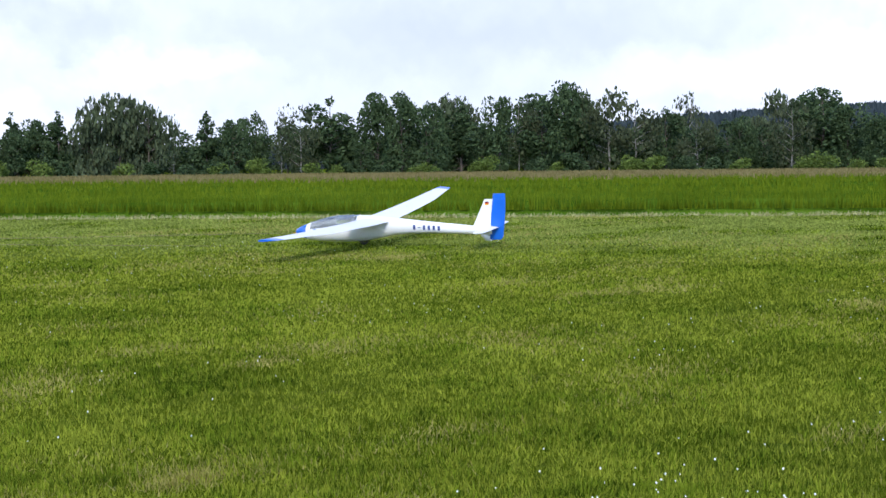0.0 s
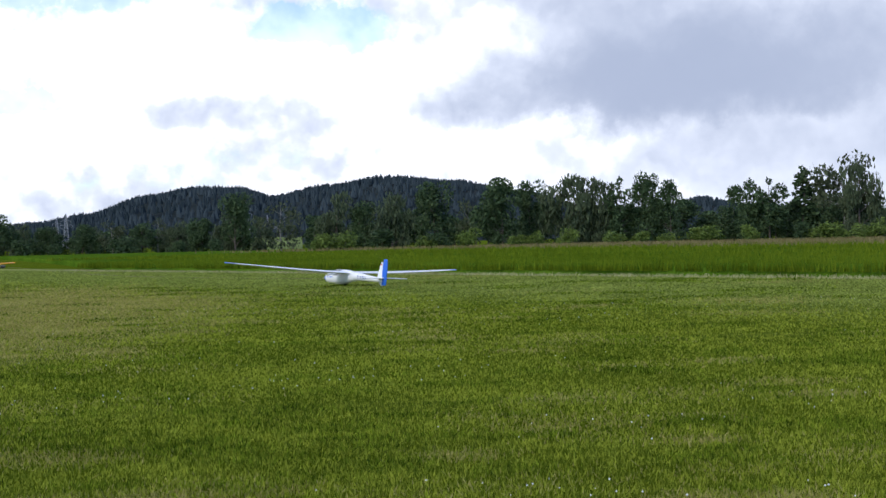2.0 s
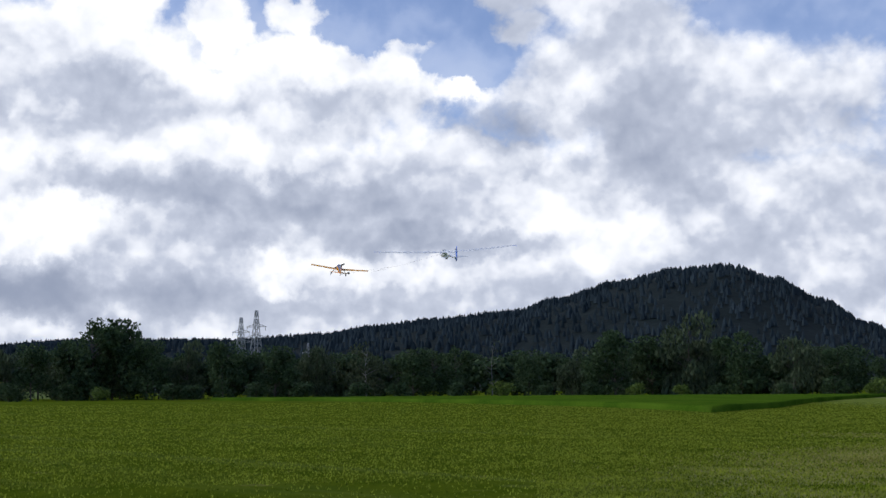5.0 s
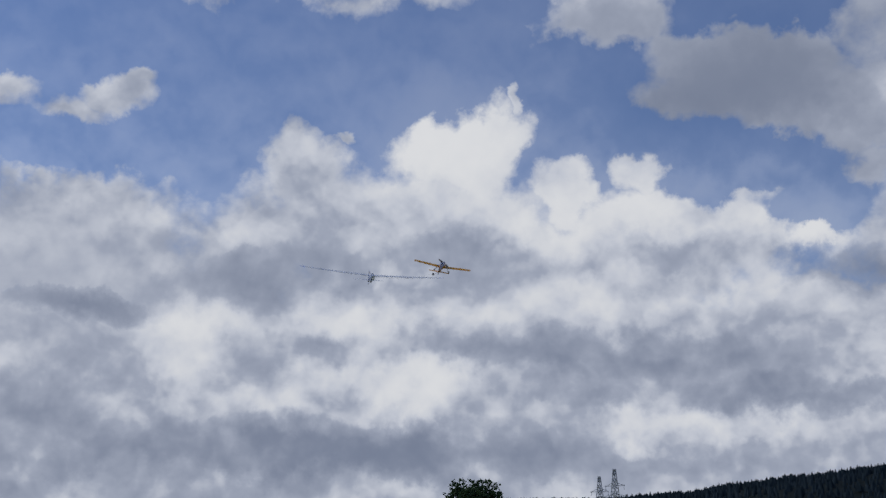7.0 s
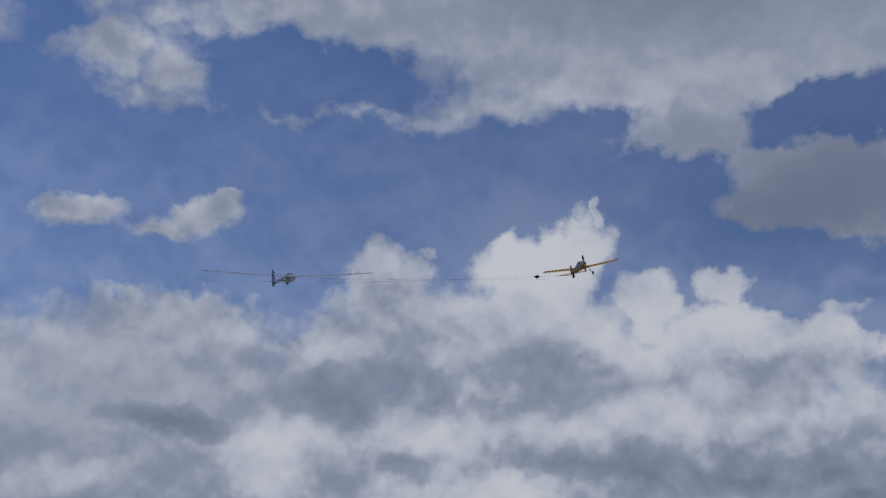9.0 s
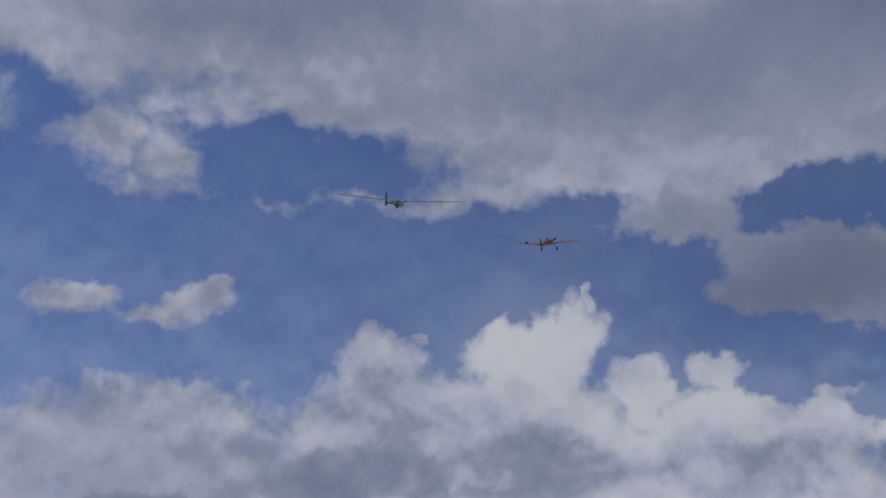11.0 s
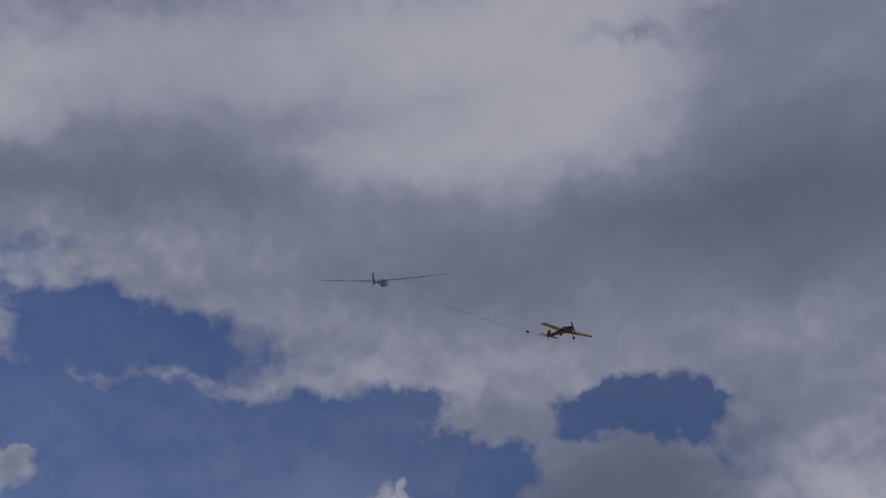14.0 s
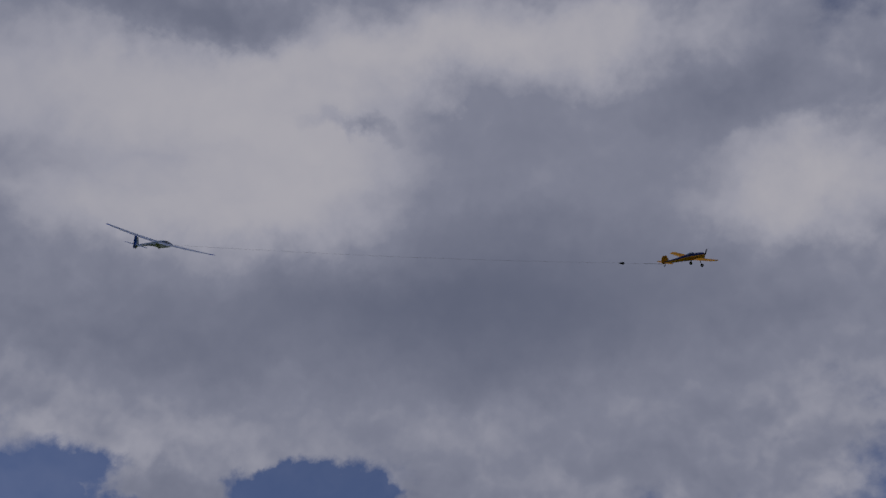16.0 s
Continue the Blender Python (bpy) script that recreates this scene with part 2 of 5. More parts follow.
# thin places and edges let more light through
tone = wmath("SUBTRACT", tone, wmath("MULTIPLY", wmath("MINIMUM", cover, 1.2), 0.12))
tone = wmath("DIVIDE", 1.0, wmath("ADD", 1.0, wmath("POWER", 2.71828, wmath("MULTIPLY", wmath("SUBTRACT", 0.5, tone), 4.2))))
cc = W.nodes.new("ShaderNodeValToRGB")
for i, (p, c) in enumerate(((0.0, (0.36, 0.42, 0.57, 1)), (0.15, (0.5, 0.56, 0.71, 1)), (0.45, (0.71, 0.77, 0.92, 1)), (0.72, (1.1, 1.14, 1.24, 1)), (1.0, (1.5, 1.49, 1.46, 1)))):
    e = cc.color_ramp.elements[i] if i < 2 else cc.color_ramp.elements.new(p)
    e.position, e.color = p, c
W.links.new(tone, cc.inputs[0])
sky = W.nodes.new("ShaderNodeTexSky")
sky.sky_type, sky.sun_disc, sky.sun_elevation, sky.sun_rotation = "NISHITA", False, EL, AZ
sky.altitude, sky.air_density, sky.dust_density, sky.ozone_density = 400, 1.0, 0.1, 2.0
blue = W.nodes.new("ShaderNodeMix")
blue.data_type = "RGBA"
blue.blend_type = "MULTIPLY"
blue.inputs["Factor"].default_value = 1.0
W.links.new(sky.outputs[0], blue.inputs["A"])
blue.inputs["B"].default_value = (0.115, 0.135, 0.18, 1)
mix = W.nodes.new("ShaderNodeMix")
mix.data_type = "RGBA"
# haze thickens towards the horizon
sep = W.nodes.new("ShaderNodeSeparateXYZ")
W.links.new(tc, sep.inputs[0])
haze = wmath("SUBTRACT", 0.5, wmath("MULTIPLY", sep.outputs["Z"], 0.85), clamp=True)
W.links.new(wmath("MAXIMUM", ramp.outputs[0], wmath("ADD", haze, 0.02)), mix.inputs["Factor"])
W.links.new(blue.outputs["Result"], mix.inputs["A"])
W.links.new(cc.outputs[0], mix.inputs["B"])
bg = W.nodes.new("ShaderNodeBackground")
bg.inputs["Strength"].default_value = 1.0
W.links.new(mix.outputs["Result"], bg.inputs["Color"])
W.links.new(bg.outputs[0], W.nodes.new("ShaderNodeOutputWorld").inputs[0])

sun = new("sun", bpy.data.lights.new("sun", "SUN"))
sun.data.energy, sun.data.angle, sun.data.color = 1.9, radians(16), (1, 0.96, 0.9)
sun.matrix_world = look(heading(-140, 36) * 50, (0, 0, 0))

# ---------------------------------------------------------------- materials


def material(name, color, rough=0.6, metal=0.0, vary=0.0, scale=4.0, bump=0.0, bump_scale=40.0, island=None, obj=None, spec=0.5, color2=None, coat=0.0, soft=0.0, through_light=0.0):
    """A node material: a base colour broken by two scales of noise, with fine relief."""
    m = bpy.data.materials.new(name)
    m.use_nodes = True
    t = m.node_tree
    b = t.nodes["Principled BSDF"]
    b.inputs["Roughness"].default_value, b.inputs["Metallic"].default_value = rough, metal
    b.inputs["Specular IOR Level"].default_value = spec
    b.inputs["Coat Weight"].default_value = coat
    co = t.nodes.new("ShaderNodeTexCoord").outputs["Object"]
    big = t.nodes.new("ShaderNodeTexNoise")
    big.inputs["Scale"].default_value, big.inputs["Detail"].default_value = scale, 6
    t.links.new(co, big.inputs["Vector"])
    fine = t.nodes.new("ShaderNodeTexNoise")
    fine.inputs["Scale"].default_value, fine.inputs["Detail"].default_value = scale * 9, 4
    t.links.new(co, fine.inputs["Vector"])
    add = t.nodes.new("ShaderNodeMath")
    add.operation = "ADD"
    t.links.new(big.outputs["Fac"], add.inputs[0])
    t.links.new(fine.outputs["Fac"], add.inputs[1])
    last = add.outputs[0]
    if island or obj:
        src = t.nodes.new("ShaderNodeNewGeometry").outputs["Random Per Island"] if island else t.nodes.new("ShaderNodeObjectInfo").outputs["Random"]
        ad = t.nodes.new("ShaderNodeMath")
        ad.operation = "MULTIPLY_ADD"
        ad.inputs[1].default_value = island or obj
        t.links.new(src, ad.inputs[0])
        t.links.new(last, ad.inputs[2])
        sub = t.nodes.new("ShaderNodeMath")
        sub.operation = "SUBTRACT"
        sub.inputs[1].default_value = (island or obj) * 0.5
        t.links.new(ad.outputs[0], sub.inputs[0])
        last = sub.outputs[0]
    mr = t.nodes.new("ShaderNodeMapRange")
    mr.inputs["From Min"].default_value, mr.inputs["From Max"].default_value = 0.6, 1.4
    t.links.new(last, mr.inputs["Value"])
    mx = t.nodes.new("ShaderNodeMix")
    mx.data_type = "RGBA"
    t.links.new(mr.outputs[0], mx.inputs["Factor"])
    lo = [c * (1 - vary) for c in color]
    hi = list(color2) if color2 else [min(1, c * (1 + vary)) for c in color]
    mx.inputs["A"].default_value, mx.inputs["B"].default_value = (*lo, 1), (*hi, 1)
    t.links.new(mx.outputs["Result"], b.inputs["Base Color"])
    if bump:
        bn = t.nodes.new("ShaderNodeTexNoise")
        bn.inputs["Scale"].default_value, bn.inputs["Detail"].default_value = bump_scale, 5
        t.links.new(co, bn.inputs["Vector"])
        bp = t.nodes.new("ShaderNodeBump")
        bp.inputs["Strength"].default_value = bump
        t.links.new(bn.outputs["Fac"], bp.inputs["Height"])
        t.links.new(bp.outputs[0], b.inputs["Normal"])
    if soft:
        b.inputs["Transmission Weight"].default_value = soft
    if through_light:                   # thin leaves glow when lit from the far side
        tr, ms = t.nodes.new("ShaderNodeBsdfTranslucent"), t.nodes.new("ShaderNodeMixShader")
        t.links.new(mx.outputs["Result"], tr.inputs["Color"])
        ms.inputs[0].default_value = through_light
        t.links.new(b.outputs[0], ms.inputs[1])
        t.links.new(tr.outputs[0], ms.inputs[2])
        t.links.new(ms.outputs[0], t.nodes["Material Output"].inputs[0])
    return m


WHITE = material("white_gelcoat", (0.78, 0.78, 0.77), 0.42, vary=0.03, scale=1.5, coat=0.1)
BLUE = material("blue_paint", (0.004, 0.115, 0.58), 0.32, vary=0.06, scale=2, coat=0.3)
MARK = material("mark_blue", (0.03, 0.06, 0.22), 0.4, vary=0.1)
NAVY = material("navy_paint", (0.012, 0.015, 0.11), 0.3, vary=0.1, scale=2, coat=0.3)
YELLOW = material("yellow_paint", (0.84, 0.35, 0.01), 0.55, vary=0.06, scale=2, spec=0.25)
GLASS = material("smoked_glass", (0.8, 0.83, 0.83), 0.05, vary=0.03, soft=0.92)
TUB = material("cockpit_lining", (0.42, 0.41, 0.38), 0.8, vary=0.2)
RUBBER = material("rubber", (0.02, 0.02, 0.02), 0.8, vary=0.2, scale=20)
STEEL = material("grey_steel", (0.3, 0.3, 0.3), 0.45, metal=0.8, vary=0.1)
BLACK = material("black_paint", (0.015, 0.015, 0.015), 0.4, vary=0.1)
RED = material("red_paint", (0.6, 0.02, 0.02), 0.4, vary=0.05)
GOLD = material("gold_paint", (0.8, 0.5, 0.02), 0.4, vary=0.05)
ROPE = material("rope_fibre", (0.22, 0.17, 0.11), 0.9, vary=0.3, scale=30)
BARK = material("bark", (0.09, 0.075, 0.06), 0.95, vary=0.4, scale=3, bump=0.5, bump_scale=20)
PALE_BARK = material("pale_bark", (0.2, 0.19, 0.17), 0.9, vary=0.4, scale=3)
LEAF_DARK = material("dark_leaves", (0.032, 0.068, 0.027), 0.6, vary=0.45, scale=0.25, island=0.5, color2=(0.1, 0.15, 0.065), spec=0.08, through_light=0.3)
LEAF_WILLOW = material("willow_leaves", (0.06, 0.085, 0.045), 0.6, vary=0.45, scale=0.25, island=0.5, color2=(0.115, 0.15, 0.075), spec=0.08, through_light=0.3)
LEAF_BIRCH = material("birch_leaves", (0.04, 0.06, 0.028), 0.6, vary=0.4, scale=0.3, island=0.5, color2=(0.1, 0.12, 0.06), spec=0.08, through_light=0.3)
LEAF_FRESH = material("fresh_leaves", (0.1, 0.16, 0.03), 0.6, vary=0.4, scale=0.4, island=0.5, color2=(0.19, 0.26, 0.06), spec=0.08, through_light=0.3)
# the haze of distance is put into the needle colour as blue-grey
HAZY_CONIFER = material("haze_tinted_needles", (0.026, 0.04, 0.046), 0.8, vary=0.4, scale=0.01, island=0.4, color2=(0.048, 0.064, 0.07), spec=0.0)
# ground between the conifers: their shade and some blue haze are in its colour
SHADED_FLOOR = material("shaded_forest_floor", (0.012, 0.02, 0.019), 0.9, vary=0.4, scale=0.02, color2=(0.022, 0.032, 0.03), spec=0.05)
LATTICE = material("galvanised_lattice", (0.28, 0.29, 0.3), 0.6, metal=0.3, vary=0.1)
FLOWER = material("white_clover", (0.75, 0.75, 0.7), 0.8, vary=0.1, scale=30)
BLADE = material("short_grass", (0.1, 0.155, 0.008), 0.8, vary=0.35, scale=0.5, island=0.8, color2=(0.37, 0.42, 0.045), spec=0.05, through_light=0.45)
LUSH = material("lush_grass", (0.052, 0.1, 0.005), 0.8, vary=0.4, scale=0.5, island=1.0, color2=(0.21, 0.29, 0.02), spec=0.05, through_light=0.4)
LANE = material("lane_grass", (0.15, 0.2, 0.03), 0.8, vary=0.3, scale=0.5, island=0.8, color2=(0.36, 0.42, 0.09), spec=0.05, through_light=0.4)
DRY = material("dry_grass", (0.32, 0.29, 0.07), 0.7, vary=0.3, scale=0.8, island=0.6, color2=(0.46, 0.42, 0.13), spec=0.05, through_light=0.35)
TALL = material("tall_grass", (0.085, 0.145, 0.005), 0.8, vary=0.3, scale=0.12, island=0.5, color2=(0.18, 0.235, 0.014), spec=0.05, through_light=0.45)
PASTURE = material("pale_pasture", (0.13, 0.18, 0.05), 0.9, vary=0.25, scale=0.02, color2=(0.2, 0.24, 0.09), spec=0.0)
PALE_STRAW = material("cut_straw", (0.32, 0.31, 0.13), 0.8, vary=0.25, scale=0.4, island=0.5, color2=(0.46, 0.44, 0.22), spec=0.2, through_light=0.2)
SEED = material("brown_seed_heads", (0.19, 0.16, 0.055), 0.8, vary=0.3, scale=0.2, island=0.5, color2=(0.26, 0.21, 0.09), spec=0.2, through_light=0.3)

EDGE_AZ, EDGE_P = 51.0, 35.5        # the mown field ends on a straight line, square to this heading, so far off


def ground_material(name, tall):
    """Turf: two greens and dry straw in patches; the mown lane beside the meadow is paler."""
    m = bpy.data.materials.new(name)
    m.use_nodes = True
    t = m.node_tree
    b = t.nodes["Principled BSDF"]
    b.inputs["Roughness"].default_value, b.inputs["Specular IOR Level"].default_value = 1.0, 0.0
    co = t.nodes.new("ShaderNodeNewGeometry").outputs["Position"]

    def nz(scale, detail, vec=co):
        n = t.nodes.new("ShaderNodeTexNoise")
        n.inputs["Scale"].default_value, n.inputs["Detail"].default_value, n.inputs["Roughness"].default_value = scale, detail, 0.65
        t.links.new(vec, n.inputs["Vector"])
        return n.outputs["Fac"]

    def rng(v, a, c):
        n = t.nodes.new("ShaderNodeMapRange")
        n.interpolation_type = "SMOOTHSTEP"
        n.inputs["From Min"].default_value, n.inputs["From Max"].default_value = a, c
        t.links.new(v, n.inputs["Value"])
        return n.outputs[0]

    def blend(f, a, c):
        n = t.nodes.new("ShaderNodeMix")
        n.data_type = "RGBA"
        t.links.new(f, n.inputs["Factor"])
        for k, v in (("A", a), ("B", c)):
            if isinstance(v, tuple):
                n.inputs[k].default_value = (*v, 1)
            else:
                t.links.new(v, n.inputs[k])
        return n.outputs["Result"]

    def mul(a, c, op="MULTIPLY"):
        n = t.nodes.new("ShaderNodeMath")
        n.operation = op
        for i, v in enumerate((a, c)):
            if isinstance(v, (int, float)):
                n.inputs[i].default_value = v
            else:
                t.links.new(v, n.inputs[i])
        return n.outputs[0]

    if tall:
        col = blend(rng(nz(0.15, 8), 0.35, 0.65), (0.035, 0.085, 0.005), (0.075, 0.14, 0.01))
        col = blend(mul(rng(nz(9, 4), 0.4, 0.75), 0.5), col, (0.12, 0.18, 0.02))
    else:
        col = blend(rng(nz(0.7, 8), 0.35, 0.65), (0.056, 0.088, 0.004), (0.1, 0.13, 0.008))
        col = blend(mul(rng(nz(38, 3), 0.4, 0.7), 0.55), col, (0.12, 0.165, 0.012))
        col = blend(mul(rng(nz(0.9, 5), 0.6, 0.75), 0.55), col, (0.33, 0.28, 0.09))
        dot = t.nodes.new("ShaderNodeVectorMath")
        dot.operation = "DOT_PRODUCT"
        t.links.new(co, dot.inputs[0])
        dot.inputs[1].default_value = heading(EDGE_AZ, 0)
        p = mul(dot.outputs["Value"], mul(mul(nz(0.25, 3), -0.5, "ADD"), 3.0), "ADD")
        lane = mul(rng(p, EDGE_P - 20, EDGE_P - 10), 0.42)
        here = mul(1.0, rng(p, EDGE_P + 1, EDGE_P + 3), "SUBTRACT")
        lane = mul(lane, here)
        col = blend(lane, col, (0.26, 0.31, 0.07))
        rim = mul(mul(rng(p, EDGE_P - 1.6, EDGE_P - 0.6), here), 0.3)
        col = blend(rim, col, (0.45, 0.42, 0.21))
        mp = t.nodes.new("ShaderNodeMapping")
        mp.vector_type = "TEXTURE"
        mp.inputs["Location"].default_value = (-8.5, 27, 0)
        mp.inputs["Scale"].default_value = (8, 18, 9)
        t.links.new(co, mp.inputs[0])
        g = t.nodes.new("ShaderNodeTexGradient")
        g.gradient_type = "SPHERICAL"
        t.links.new(mp.outputs[0], g.inputs[0])
        dry = mul(rng(mul(g.outputs["Fac"], mul(nz(0.8, 6), -0.5, "ADD"), "ADD"), 0.12, 0.5), 0.75)
        col = blend(dry, col, (0.36, 0.34, 0.12))
        # wheel and mower lines far along the strip
        ln = t.nodes.new("ShaderNodeMapping")
        ln.inputs["Rotation"].default_value = (0, 0, radians(-75))
        ln.inputs["Scale"].default_value = (0.02, 0.5, 1)
        t.links.new(co, ln.inputs[0])
        col = blend(mul(rng(nz(1.0, 3, ln.outputs[0]), 0.5, 0.7), 0.3), col, (0.2, 0.24, 0.06))
    t.links.new(col, b.inputs["Base Color"])
    bp = t.nodes.new("ShaderNodeBump")
    bp.inputs["Strength"].default_value, bp.inputs["Distance"].default_value = 0.8, 0.05
    t.links.new(nz(30 if not tall else 12, 6), bp.inputs["Height"])
    t.links.new(bp.outputs[0], b.inputs["Normal"])
    return m


TURF = ground_material("mown_turf", False)
MEADOW = ground_material("meadow_grass", True)

# ---------------------------------------------------------------- building helpers


def part(name, bm, mat, parent=None, label="", smooth=False):
    me = bpy.data.meshes.new(name)
    bmesh.ops.recalc_face_normals(bm, faces=bm.faces)
    bm.to_mesh(me)
    bm.free()
    me.materials.append(mat)
    if smooth:
        for p in me.polygons:
            p.use_smooth = True
    ob = new(name, me)
    ob.parent = parent
    if label:
        ob["label"] = label
    return ob


def raw(name, verts, faces, mat, parent=None, smooth=False):
    me = bpy.data.meshes.new(name)
    me.from_pydata(verts, [], faces)
    me.materials.append(mat)
    if smooth:
        for p in me.polygons:
            p.use_smooth = True
    ob = new(name, me)
    ob.parent = parent
    return ob


def thing(name, label, category, group="", kind=""):
    return tagged(new(name), label, category, group, kind)


def loft(rings, close=True, caps=True):
    """A skin through rings of points."""
    bm = bmesh.new()
    vs = [[bm.verts.new(p) for p in r] for r in rings]
    n = len(rings[0])
    for a, b in zip(vs, vs[1:]):
        for i in range(n if close else n - 1):
            j = (i + 1) % n
            bm.faces.new((a[i], a[j], b[j], b[i]))
    if caps and close:
        bm.faces.new(vs[0])
        bm.faces.new(list(reversed(vs[-1])))
    return bm


def tube(a, b, r0, r1=None, n=8):
    a, b = Vector(a), Vector(b)
    q = (b - a).to_track_quat("Z", "Y")
    r1 = r0 if r1 is None else r1
    return loft([[p + q @ Vector((r * math.cos(i * math.tau / n), r * math.sin(i * math.tau / n), 0)) for i in range(n)] for p, r in ((a, r0), (b, r1))])


def merge(bm, other):
    me = bpy.data.meshes.new("tmp")
    other.to_mesh(me)
    other.free()
    bm.from_mesh(me)
    bpy.data.meshes.remove(me)
    return bm


def wheel_mesh(c, r, w, n=20):
    prof = [(r * 0.55, -w / 2), (r * 0.9, -w / 2), (r, -w * 0.25), (r, w * 0.25), (r * 0.9, w / 2), (r * 0.55, w / 2)]
    return loft([[(c[0] + x, c[1] + q * math.cos(i * math.tau / n), c[2] + q * math.sin(i * math.tau / n)) for q, x in prof] for i in list(range(n)) + [0]], close=True, caps=False)


def oval(y, z, w, h, n=20, power=1.0, a0=0.0, a1=math.tau, full=True):
    k = n if full else n + 1
    return [(w * math.copysign(abs(math.sin(a0 + (a1 - a0) * i / n)) ** power, math.sin(a0 + (a1 - a0) * i / n)), y,
             z + h * math.copysign(abs(math.cos(a0 + (a1 - a0) * i / n)) ** power, math.cos(a0 + (a1 - a0) * i / n))) for i in range(k)]


def airfoil(x, y_le, chord, z, thick, axis="x", n=9):
    """A closed wing section; axis x for wings, z for fins."""
    up = [(k / n) ** 1.6 for k in range(n + 1)]
    def th(c):
        return thick * chord * 3.4 * (0.2969 * math.sqrt(c) - 0.126 * c - 0.3516 * c * c + 0.2843 * c ** 3 - 0.1015 * c ** 4) * 1.9
    pts = [(c, th(c) + 0.02 * chord * math.sin(math.pi * c) * (axis == "x")) for c in up] + [(c, -0.6 * th(c) if axis == "x" else -th(c)) for c in reversed(up[1:-1])]
    if axis == "x":
        return [(x, y_le - c * chord, z + v) for c, v in pts]
    return [(v, y_le - c * chord, z) for c, v in pts]


SINK = 0.08                             # the wheel is half drawn in and the belly brushes the grass
S = 0.75                                # both aircraft are large flying models
def scaled(bm):
    bmesh.ops.scale(bm, vec=(S, S, S), verts=bm.verts)
    return bm


# ---------------------------------------------------------------- the glider
FUS = [(1.9, .40, .015, .015), (1.87, .40, .07, .07), (1.78, .40, .125, .13), (1.6, .405, .185, .2), (1.35, .42, .225, .26), (1.0, .445, .25, .305), (.6, .46, .255, .325),
       (.25, .47, .245, .32), (-.1, .49, .22, .28), (-.45, .50, .175, .225), (-.9, .49, .135, .175), (-1.6, .45, .105, .135), (-2.4, .39, .08, .11), (-3.0, .34, .06, .09)]


def fus_at(y):
    for a, b in zip(FUS, FUS[1:]):
        if b[0] <= y <= a[0]:
            k = (a[0] - y) / (a[0] - b[0])
            return tuple(p + (q - p) * k for p, q in zip(a, b))
    return FUS[-1]


